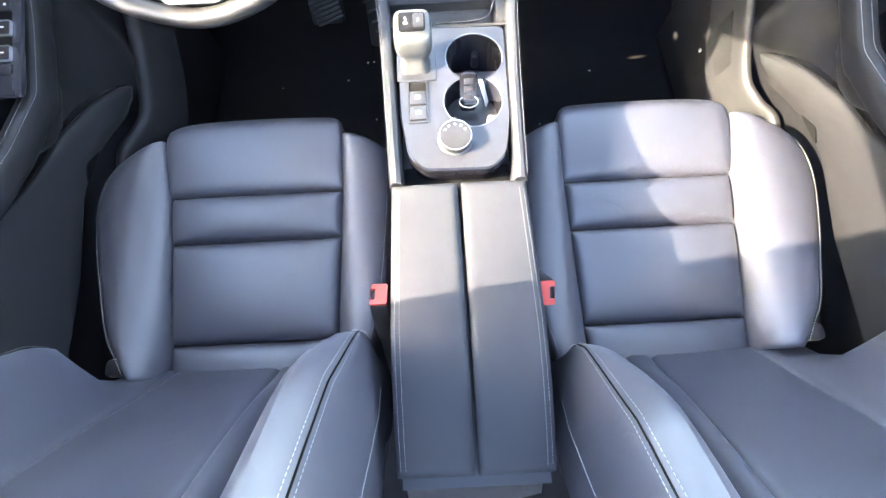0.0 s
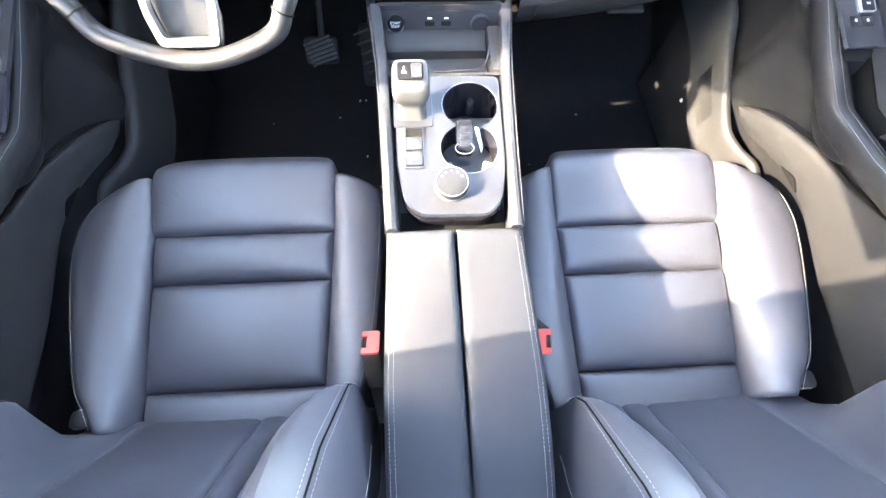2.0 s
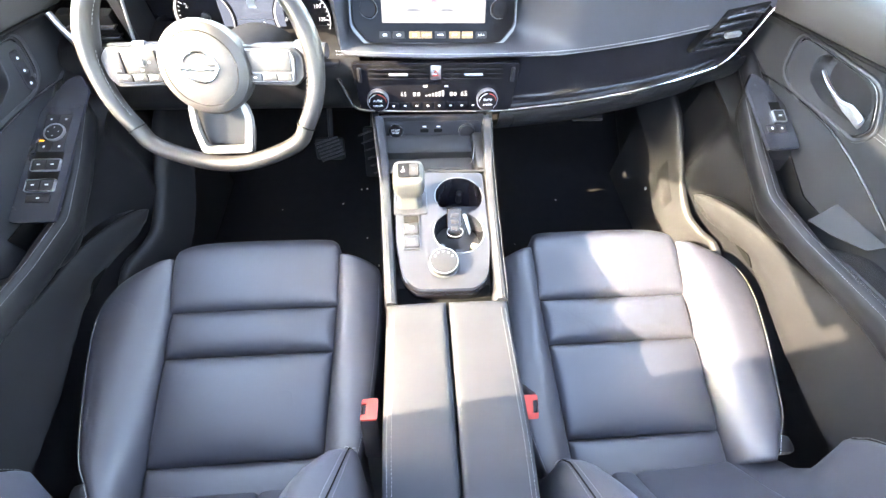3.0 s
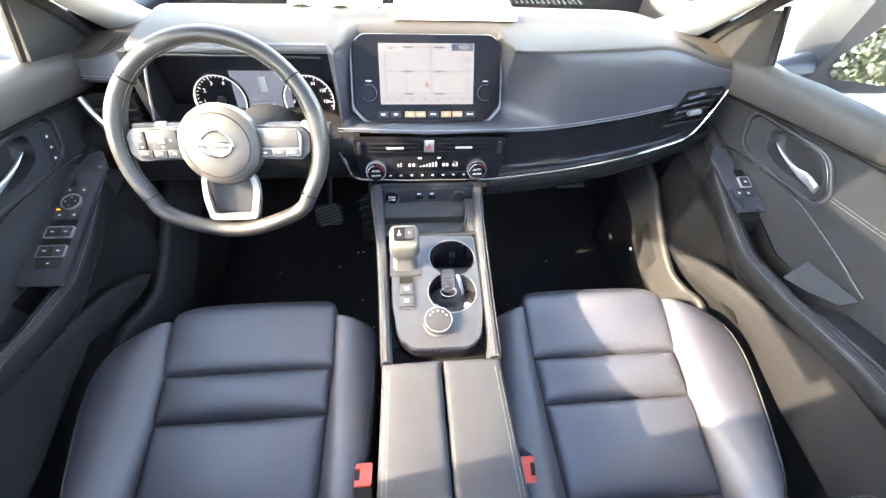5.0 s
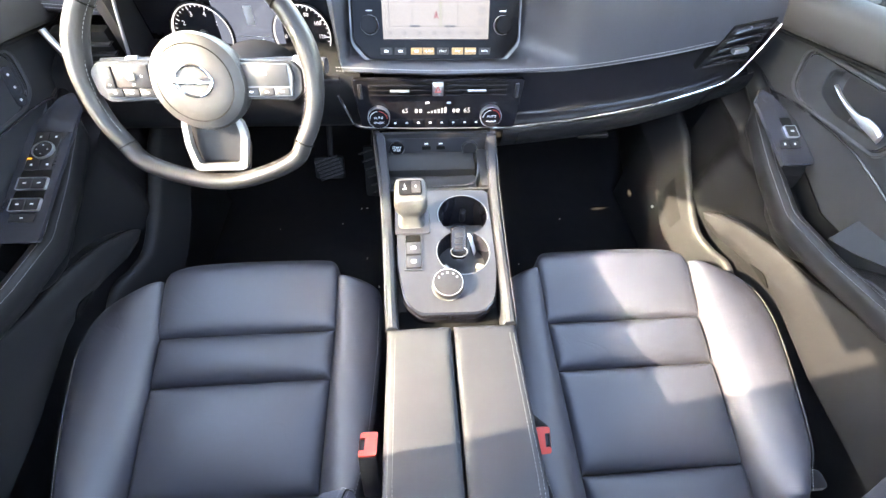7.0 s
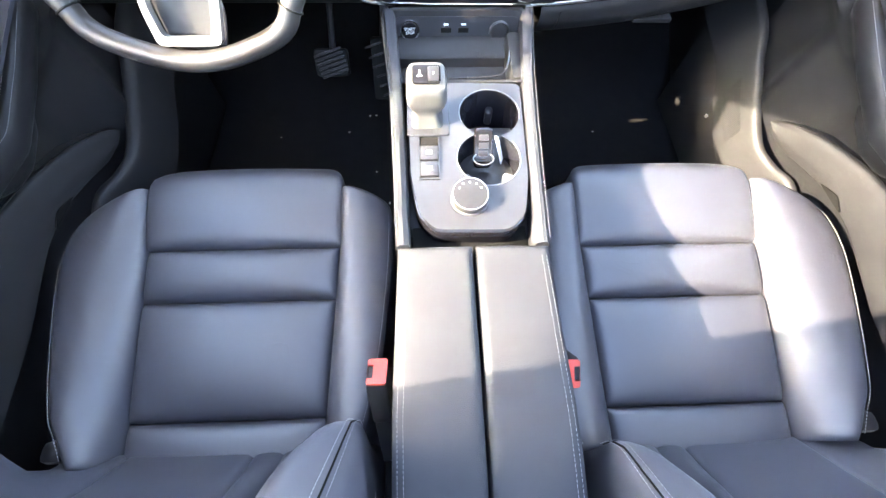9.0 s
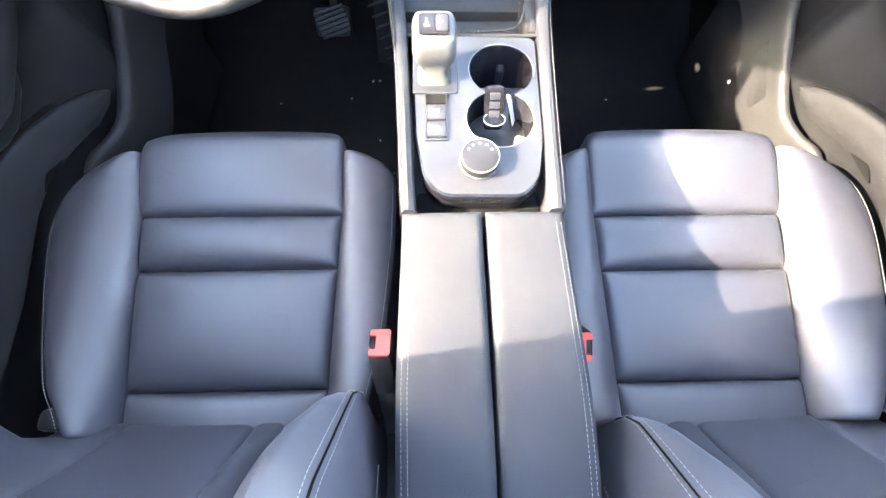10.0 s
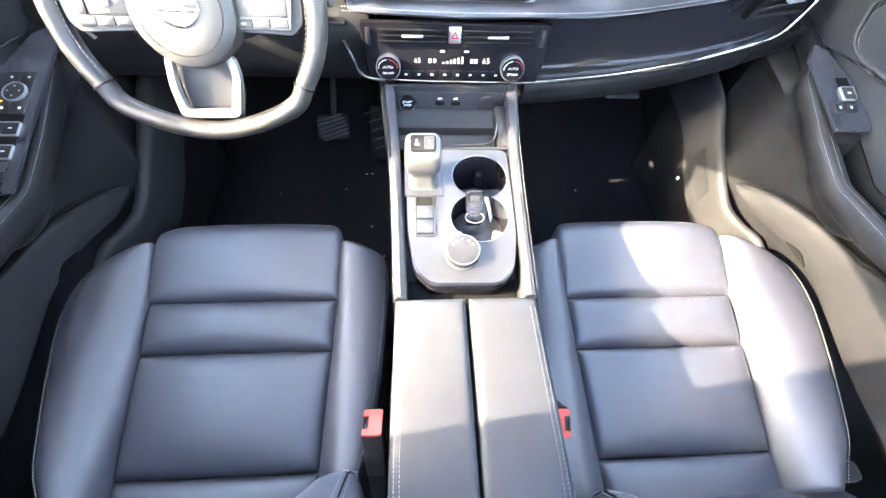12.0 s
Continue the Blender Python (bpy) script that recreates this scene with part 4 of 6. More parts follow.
    part("button_frame", ring(rounded([(-0.070, 0.103), (-0.039, 0.103), (-0.039, 0.178), (-0.070, 0.178)], 0.003), rounded([(-0.068, 0.105), (-0.041, 0.105), (-0.041, 0.176), (-0.068, 0.176)], 0.003), 0.0025, Matrix(((1, 0, 0, 0), (0, 1, 0, 0), (0, 0.022, 1, 0.512 - 0.0005), (0, 0, 0, 1)))), PLATE, e)
    # flat near-black strip painting the shade of the button hollow
    part("button_well", box(-0.0675, -0.0415, 0.161, 0.175, con_z(0.168) - 0.001, con_z(0.168) + 0.0008), DARK, e)
    # drive mode dial
    m = Matrix.Translation((-0.001, 0.0715, con_z(0.0715))) @ Matrix.Rotation(radians(4), 4, "X") @ Matrix.Diagonal((0.95, 0.95, 0.78, 1))
    dl = part("mode_dial", lathe([(0.0275, 0.0), (0.0275, 0.004), (0.0255, 0.005), (0.0255, 0.019), (0.0245, 0.0205)], 48, m), HUB, e, "grey-sided drive mode dial")
    part("dial_ring", ring(circle(0.0254), circle(0.0244), 0.0214, m), SATIN, dl, "bright dial ring")
    part("dial_face", lathe([(0.0238, 0.0195), (0.0238, 0.0212), (0.0225, 0.0216)], 48, m), HARD, dl, "satin grey dial face")
    bm = bmesh.new()
    for k in range(60):
        a = 2 * math.pi * k / 60
        box(0.0252, 0.0262, -0.0006, 0.0006, 0.006, 0.018, bm=bm, m=m @ Matrix.Rotation(a, 4, "Z"))
    part("knurling", bm, HUB, dl)
    for a in (150, 122, 90, 58, 28):
        q = m @ Matrix.Translation((0.0175 * math.cos(radians(a)), 0.0175 * math.sin(radians(a)), 0.0216)) @ Matrix.Rotation(radians(a - 90), 4, "Z")
        part("dial_mark", box(-0.0012, 0.0012, -0.0011, 0.0011, 0, 0.0004, m=q), INK, dl)
    # open tray ahead of the selector
    bm = bmesh.new()
    sheet(bm, [[(x, y, z) for x in np.linspace(-0.104, 0.104, 9)] for y, z in ((0.284, 0.519), (0.289, 0.512), (0.294, 0.490), (0.300, 0.476), (0.352, 0.472), (0.360, 0.476), (0.364, 0.490), (0.372, 0.495), (0.43, 0.497))])
    thick(bm, 0.004)
    part("tray", bm, KICK, e, "black open storage tray")
    pts = crom([(-0.02, 0.286, 0.521), (0.04, 0.288, 0.521), (0.064, 0.294, 0.522), (0.074, 0.312, 0.525), (0.078, 0.335, 0.530)], 6)
    part("tray_lip", tube(pts, 0.0012, 8), SATINBLACK, e, "satin black tray lip")
    part("tray_wall", box(0.080, 0.106, 0.292, 0.40, 0.47, 0.516, 0.008), KICK, e)
    # socket panel
    m = Matrix.Translation((-0.002, 0.424, 0.502)) @ Matrix.Rotation(radians(78), 4, "X")
    sp = part("socket_panel", slab(rounded([(-0.112, -0.032), (0.112, -0.032), (0.116, 0.034), (-0.116, 0.034)], 0.012), 0.010, m, 0.003), HARD, e, "black socket panel")
    part("panel_field", slab(rounded([(-0.105, -0.024), (0.105, -0.024), (0.105, 0.024), (-0.105, 0.024)], 0.010), 0.0112, m, 0.0006), PLATE, sp)
    st = part("start_button", lathe([(0.014, 0.0), (0.014, 0.014), (0.0125, 0.016)], 28, m @ Matrix.Translation((-0.080, 0.003, 0))), PIANO, sp, "round black start button")
    part("start_ring", ring(circle(0.0165), circle(0.0142), 0.0145, m @ Matrix.Translation((-0.080, 0.003, 0))), CHROME, sp)
    words("START\nSTOP", 0.0062, m @ Matrix.Translation((-0.080, 0.003, 0.0163)), INK, st)
    for x in (-0.018, 0.012):
        part("usb_port", box(x - 0.009, x + 0.009, -0.002, 0.006, 0.011, 0.0125, 0.001, m=m), DARK, sp)
        part("port_mark", box(x - 0.004, x + 0.004, 0.010, 0.013, 0.0112, 0.0117, m=m), INK, sp)
    part("socket_cap", lathe([(0.018, 0.0), (0.018, 0.014), (0.016, 0.0165), (0.014, 0.015)], 28, m @ Matrix.Translation((0.074, 0.0, 0))), HARD, sp, "round black socket cap")
    return e


console()


def lid(s):
    e = thing("armrest_lid", "black leather armrest lid half, stitched, on the console", "armrest", (s * 0.05, -0.19, 0.5), "armrest lids")

    def z(x, y):
        t = max(0, -y - 0.20) / 0.19
        return 0.5205 - 0.035 * t ** 2 - 0.004 * (abs(x) / 0.098) ** 4

    def wide(y):
        return lin([(-0.39, 0.100), (-0.2, 0.102), (0.0, 0.0975)], y)
    f, g = (lambda y: 0.0026), wide
    if s < 0:
        f, g = (lambda y: -wide(y)), (lambda y: -0.0026)
    part("pad", pad(f, g, -0.385, 0.0, z, 0.001, 0.006, 0.045, 24, 40, 0.003), LEATHER_LID, e)
    bm = bmesh.new()
    for d in (0.006, 0.0125):
        stitches([(s * (wide(y) - d), y, z(wide(y) - d, y) + 0.0008 - (0.0016 if d < 0.01 else 0)) for y in np.linspace(-0.375, -0.012, 60)], 0.0048, 0.00026, bm)
    part("stitching", bm, GREYINK, e, "two rows of grey stitching")
    return e


lid(-1)
lid(1)
e = thing("console_rear", "grey plastic rear end of the console under the armrest", "console end", (0, -0.42, 0.3))
rows = []
for y, z0 in ((-0.10, 0.474), (-0.38, 0.445), (-0.43, 0.40), (-0.45, 0.33), (-0.455, 0.05)):
    rows.append([(x, y, z0 - 0.02 * (abs(x) / 0.095) ** 4) for x in np.linspace(-0.095, 0.095, 9)])
bm = bmesh.new()
sheet(bm, rows)
thick(bm, 0.004)
part("cap", bm, HUB, e)


def key_fob():
    e = thing("key_fob", "black key fob standing in the cup holder", "key fob", (0.027, 0.165, 0.47))
    m = Matrix.Translation((0.0255, 0.172, 0.505)) @ Matrix.Rotation(radians(52), 4, "X") @ Matrix.Scale(0.78, 4)
    part("body", slab(rounded([(-0.017, -0.045), (0.017, -0.045), (0.017, 0.03), (-0.017, 0.03)], 0.009), 0.013, m, 0.003), PIANO, e)
    for k in range(3):
        part("button", box(-0.009, 0.009, -0.022 + 0.015 * k, -0.011 + 0.015 * k, 0.012, 0.0138, 0.0008, m=m), HARD, e)
    part("key_ring", tube([(0.0255 + 0.015 * math.cos(a), 0.148 + 0.011 * math.sin(a), 0.500) for a in np.linspace(0, 6.283, 24)[:-1]], 0.0009, 6, closed=True), SPOKE, e, "steel key ring")
    t = thing("paper_tag", "white card tag standing in the cup holder", "tag", (0.055, 0.17, 0.47))
    m = Matrix.Translation((0.052, 0.170, 0.490)) @ Matrix.Rotation(radians(-14), 4, "Y") @ Matrix.Rotation(radians(72), 4, "Z") @ Matrix.Rotation(radians(84), 4, "X")
    part("card", slab(rounded([(-0.014, -0.040), (0.012, -0.040), (0.008, 0.024), (0.0, 0.034)], 0.003), 0.0014, m), WHITE, t)


key_fob()


# ---- dashboard ----
LIP = [(-0.72, 0.578, 0.705), (-0.60, 0.560, 0.705), (-0.57, 0.52, 0.66), (-0.19, 0.485, 0.637), (0.006, 0.478, 0.634), (0.262, 0.482, 0.638), (0.45, 0.50, 0.655), (0.58, 0.528, 0.665), (0.72, 0.545, 0.70)]
STRIP = [(-0.192, 0.462, 0.600), (-0.178, 0.459, 0.560), (-0.158, 0.455, 0.530), (-0.08, 0.453, 0.525), (0.0, 0.452, 0.524), (0.144, 0.455, 0.522), (0.25, 0.459, 0.530), (0.34, 0.465, 0.538), (0.48, 0.485, 0.553), (0.60, 0.508, 0.574), (0.655, 0.520, 0.592), (0.682, 0.528, 0.640), (0.700, 0.534, 0.704)]


def lip(x):
    ks = [p[0] for p in LIP]
    return float(np.interp(x, ks, [p[1] for p in LIP])), float(np.interp(x, ks, [p[2] for p in LIP]))


def strip(x):
    q = STRIP[2:11] + [(0.73, 0.54, 0.60)]
    ks = [p[0] for p in q]
    return float(np.interp(x, ks, [p[1] for p in q])), float(np.interp(x, ks, [p[2] for p in q]))


def dashboard():
    e = thing("dashboard", "black padded dashboard with stitched lip and chrome strip", "dashboard", (0, 0.6, 0.3))
    rows = []
    xs = sorted(set(list(np.linspace(-0.735, 0.735, 80)) + [-0.60, -0.585, -0.58, -0.575, -0.57, -0.565, -0.56, -0.20, -0.18, -0.165]))
    for x in xs:
        yl, zl = lip(x)
        ctr = 1 - (ease(0.150, 0.30, x) if x > 0 else ease(0.160, 0.185, -x))
        a = [(0.97 - 0.15 * x * x, 0.735), (0.74, 0.800), (0.64, 0.801), (yl + 0.045, 0.801), (yl + 0.026, 0.794), (yl + 0.016, 0.768), (yl + 0.005, zl + 0.035), (yl, zl + 0.006), (yl + 0.004, zl - 0.004), (yl + 0.03, zl - 0.008)]
        mid = [(0.97 - 0.15 * x * x, 0.735), (0.74, 0.802), (0.66, 0.803), (0.625, 0.800), (0.605, 0.780), (0.585, 0.70), (0.540, 0.655), (yl, zl + 0.006), (yl + 0.004, zl - 0.004), (yl + 0.03, zl - 0.008)]
        near = 1 - ease(0.150, 0.178, abs(x - 0.003))
        a = [(p[0] + (q[0] - p[0]) * k, p[1] + (q[1] - p[1]) * k) for p, q, k in zip(a, mid, [near] * 5 + [0.5 * near + 0.5 * ctr] + [ctr] * 4)]
        b = [(0.97 - 0.15 * x * x, 0.735), (0.74, 0.800), (0.66, 0.806), (0.60, 0.806), (0.543, 0.798), (0.537, 0.794), (0.534, 0.788), (0.536, 0.781), (0.555, 0.776), (0.64, 0.765)]
        fall = 0.058 * ease(0.48, 0.735, abs(x))
        a = [(p[0], p[1] - fall * (1 if i < 5 else max(0, 1 - (i - 4) / 3))) for i, p in enumerate(a)]
        k = ease(-0.585, -0.562, x) * (1 - ease(-0.195, -0.178, x))
        rows.append(crom([(x, p[0] + (q[0] - p[0]) * k, p[1] + (q[1] - p[1]) * k) for p, q in zip(a, b)], 4))
    for nm, cut, mat, lb in (("top_pad", slice(0, 17), DASH, "grained black dash top, browned for warm sunlight"), ("front_pad", slice(16, None), DASHFACE, "smooth black padded dash face, blued for cool shade")):
        bm = bmesh.new()
        sheet(bm, [r[cut] for r in rows])
        thick(bm, 0.004)
        part(nm, bm, mat, e, lb)
    bm = bmesh.new()
    for dz, dy in ((0.010, -0.001), (0.002, 0.0005)):
        stitches(crom([(x, y - 0.0015 + dy, z + dz) for x, y, z in LIP[3:8]], 10), 0.0055, 0.0007, bm)
    part("stitching", bm, THREAD, e, "double row of pale stitching")
    bm = bmesh.new()
    for dz in (0.012, 0.006):
        stitches([(-0.715, 0.5755, 0.705 + dz), (-0.66, 0.5675, 0.705 + dz), (-0.605, 0.5590, 0.705 + dz)], 0.0055, 0.0006, bm)
    part("stitching", bm, THREAD, e, "double row of pale stitching")
    # gloss band between lip and strip
    rows = []
    for x in np.linspace(0.165, 0.70, 30):
        yl, zl = lip(x)
        ys, zs = strip(x)
        rows.append(crom([(x, yl + 0.020, zl - 0.006), (x, yl + 0.018, zl - 0.02), (x, (yl + ys) / 2 + 0.022, (zl + zs) / 2), (x, ys + 0.020, zs + 0.014), (x, ys + 0.004, zs + 0.003), (x, ys, zs)], 4))
    bm = bmesh.new()
    sheet(bm, rows)
    thick(bm, 0.003)
    part("gloss_band", bm, PIANO, e, "gloss black trim band")
    part("chrome_strip", tube(crom(STRIP, 5), 0.0029, 8, flat=1.3), CHROME, e, "curved chrome strip")
    # glove box and lower panel
    rows = []
    for x in np.linspace(0.15, 0.72, 30):
        ys, zs = strip(x)
        rows.append(crom([(x, ys + 0.004, zs - 0.003), (x, ys - 0.002, zs - 0.018), (x, ys + 0.004, zs - 0.045), (x, ys + 0.03, zs - 0.075), (x, ys + 0.10, zs - 0.105), (x, ys + 0.35, zs - 0.14)], 4))
    bm = bmesh.new()
    sheet(bm, rows)
    thick(bm, 0.004)
    part("glove_box", bm, SOFT, e, "black glove box lid")
    for x in (0.185, 0.612):
        ys, zs = strip(x)
        part("panel_joint", tube(crom([(x, ys - 0.0025, zs - 0.016), (x, ys + 0.0025, zs - 0.045), (x, ys + 0.028, zs - 0.076)], 4), 0.0012, 6), DARK, e)
    part("glove_box_latch", box(0.335, 0.41, 0.476, 0.50, 0.470, 0.480, 0.004), SOFT, e)
    # driver side lower panel
    rows = []
    for x in np.linspace(-0.735, -0.15, 26):
        rows.append(crom([(x, 0.60, 0.64), (x, 0.53, 0.625), (x, 0.505, 0.60), (x, 0.50, 0.55), (x, 0.515, 0.50), (x, 0.56, 0.46), (x, 0.72, 0.43), (x, 0.95, 0.41)], 4))
    bm = bmesh.new()
    sheet(bm, rows)
    thick(bm, 0.004)
    part("knee_panel", bm, SOFT, e, "black knee panel under the wheel")
    part("switch_bank", box(-0.565, -0.40, 0.494, 0.51, 0.562, 0.588, 0.004), HARD, e)
    for x in (-0.545, -0.51, -0.475):
        part("switch_icon", box(x - 0.004, x + 0.004, 0.4932, 0.4942, 0.572, 0.577), INK, e)
    # centre stack: one gloss panel with vents and climate controls
    m = Matrix.Translation((0.004, 0.474, 0.572)) @ Matrix.Rotation(radians(80), 4, "X")
    cs = part("gloss_console", slab(rounded([(-0.158, -0.048), (0.168, -0.048), (0.176, 0.054), (-0.168, 0.054)], 0.008), 0.012, m, 0.002), PIANO, e, "gloss black centre stack")
    for a, b in ((-0.135, -0.014), (0.016, 0.140)):
        # flat near-black sheet painting the shade inside the vent
        part("vent_well", box(a, b, 0.020, 0.050, 0.0119, 0.0127, m=m), DARK, cs)
        for k in range(3):
            y = 0.0255 + 0.0095 * k
            part("vent_slat", box(a, b, y - 0.0012, y + 0.0012, 0.012, 0.020, 0.0008, m=m @ Matrix.Rotation(radians(0), 4, "X")), PIANO, cs)
        c = (a + b) / 2
        part("vent_tab", box(c - 0.019, c + 0.019, 0.0335, 0.0375, 0.018, 0.025, 0.0012, m=m), SATIN, cs, "silver vent tab")
    part("hazard_button", box(-0.010, 0.012, 0.022, 0.050, 0.011, 0.0165, 0.002, m=m), SATIN, cs, "grey hazard button")
    part("hazard_mark", ring([Vector((-0.006, 0.030)), Vector((0.008, 0.030)), Vector((0.001, 0.043))], [Vector((-0.003, 0.032)), Vector((0.005, 0.032)), Vector((0.001, 0.0395))], 0.0168, m), RED, cs)
    for x in (-0.120, 0.112):
        k = part("climate_dial", lathe([(0.021, 0.0), (0.021, 0.022), (0.0195, 0.025)], 36, m @ Matrix.Translation((x, -0.020, 0.004))), PIANO, cs, "round climate dial")
        part("dial_ring", ring(circle(0.0225), circle(0.0205), 0.020, m @ Matrix.Translation((x, -0.020, 0.004))), SATIN, k)
        for j, colr in ((0, RED), (1, INK)):
            pts = [Vector((0.0185 * math.cos(a), 0.0185 * math.sin(a))) for a in np.linspace(0.1 + 1.6 * j, 1.5 + 1.6 * j, 14)]
            inn = [p * 0.92 for p in pts]
            bm = bmesh.new()
            sheet(bm, [[(*p, 0.0292) for p in pts], [(*p, 0.0292) for p in inn]])
            bm.transform(m @ Matrix.Translation((x, -0.020, 0.0)))
            part("dial_arc", bm, colr, k)
        for t, y in (("AUTO", 0.004), ("ON/OFF", -0.007)):
            words(t, 0.0068 if t == "AUTO" else 0.0056, m @ Matrix.Translation((x, -0.020 + y, 0.0292)), INK, k)
    part("climate_display", slab(rounded([(-0.082, -0.022), (0.080, -0.022), (0.080, 0.012), (-0.082, 0.012)], 0.003), 0.0128, m), PIANO, cs, "black climate display")
    lit = glowing("white_segments", (0.8, 0.88, 1.0), 0.0432)
    words("65", 0.013, m @ Matrix.Translation((-0.066, -0.010, 0.0130)), lit, cs)
    words("65", 0.015, m @ Matrix.Translation((0.062, -0.010, 0.0130)), lit, cs)
    for k in range(6):
        part("fan_bar", box(-0.020 + 0.007 * k, -0.0155 + 0.007 * k, -0.015, -0.012 + 0.002 * k, 0.0128, 0.0132, m=m), lit, cs)
    for x in (-0.043, -0.034, 0.035, 0.043):
        part("display_icon", box(x - 0.003, x + 0.003, -0.014, -0.006, 0.0128, 0.0132, m=m), lit, cs)
    for k in range(8):
        x = -0.088 + 0.0245 * k
        part("climate_button", box(x - 0.0105, x + 0.0105, -0.043, -0.028, 0.0115, 0.0135, 0.001, m=m), PIANO, cs)
        part("button_icon", box(x - 0.0025, x + 0.0025, -0.0375, -0.0342, 0.0135, 0.0139, m=m), INK, cs)
    for x in (-0.020, 0.024):
        part("button_icon", box(x - 0.004, x + 0.004, 0.0055, 0.0090, 0.0128, 0.0134, m=m), INK, cs)
    for s in (-1, 1):
        part("thumb_wheel", box(0.004 + s * 0.157 - 0.004, 0.004 + s * 0.157 + 0.004, 0.016, 0.046, 0.010, 0.016, 0.002, m=m), HARD, cs)
    # outer vent, passenger end
    def face(x, z, dy=0.0):
        return Vector((x, lip(x)[0] + dy + 0.10 * max(0, z - 0.66), z))
    quad = [(0.562, 0.616), (0.604, 0.700), (0.692, 0.712), (0.676, 0.626)]
    v = part("side_vent", loft([[face(x, z, dy) for x, z in quad] for dy in (-0.004, 0.02)]), DARK, e, "slatted side vent")
    for k in range(5):
        t = (k + 0.4) / 5
        x0, z0, x1, z1 = 0.564 + 0.042 * t, 0.617 + 0.084 * t, 0.668 + 0.010 * t, 0.628 + 0.084 * t
        rows = []
        for u in np.linspace(0, 1, 5):
            x, z = x0 + (x1 - x0) * u, z0 + (z1 - z0) * u + 0.006 * u * (1 - u)
            rows.append([face(x, z - 0.0025, -0.005), face(x, z + 0.0005, -0.016), face(x, z + 0.0035, -0.014), face(x, z + 0.0045, -0.005)])
        part("vent_slat", loft(rows), SATINBLACK, v)
    part("vent_tab", box(-0.016, 0.016, -0.006, 0.006, -0.004, 0.005, 0.002, m=Matrix.Translation(face(0.631, 0.660, -0.018)) @ Matrix.Rotation(radians(8), 4, "Z") @ Matrix.Rotation(radians(-6), 4, "Y")), SATIN, v, "silver vent tab")
    part("corner_trim", loft([[face(x, z, dy) for x, z in ((0.679, 0.606), (0.694, 0.706), (0.700, 0.700), (0.685, 0.640))] for dy in (-0.010, 0.01)]), PIANO, v, "gloss black vent corner")
    # outer vent, driver end: silver chevron
    v = part("side_vent", box(-0.70, -0.60, 0.53, 0.56, 0.60, 0.69, 0.008), DARK, e, "slatted side vent")
    for k in range(4):
        part("vent_slat", box(-0.685, -0.60, 0.520, 0.54, 0.612 + 0.018 * k, 0.616 + 0.018 * k, 0.001), HARD, v)
    pts = crom([(-0.705, 0.532, 0.692), (-0.690, 0.522, 0.655), (-0.660, 0.510, 0.60), (-0.64, 0.505, 0.57)], 5)
    part("chevron", tube(pts, 0.0065, 8, flat=1.5), SATIN, v, "bright chevron trim")
    # defroster outlets on top
    for s in (-1, 1):
        dv = part("corner_outlet", box(s * 0.560, s * 0.645, 0.60, 0.66, -0.004, 0.0, 0.002, m=Matrix.Translation((0, 0, 0.7725)) @ Matrix.Rotation(s * radians(17), 4, "Y") @ Matrix.Translation((0, 0, 0.177))), DASH, e)
        # slots are flat near-black bars painting the shade of openings
        for k in range(4):
            part("outlet_slot", box(s * (0.566 + 0.019 * k), s * (0.577 + 0.019 * k), 0.606, 0.654, 0.0, 0.0008, m=Matrix.Translation((0, 0, 0.7725)) @ Matrix.Rotation(s * radians(17), 4, "Y") @ Matrix.Translation((0, 0, 0.177))), DARK, dv)
    bm = bmesh.new()
    for k in range(60):
        x = -0.40 + 0.80 * k / 59
        box(x - 0.003, x + 0.003, 0.785, 0.82, 0.796, 0.7985, bm=bm)
    part("defroster_grille", bm, DARK, e, "slotted black defroster grille")
    return e


dashboard()


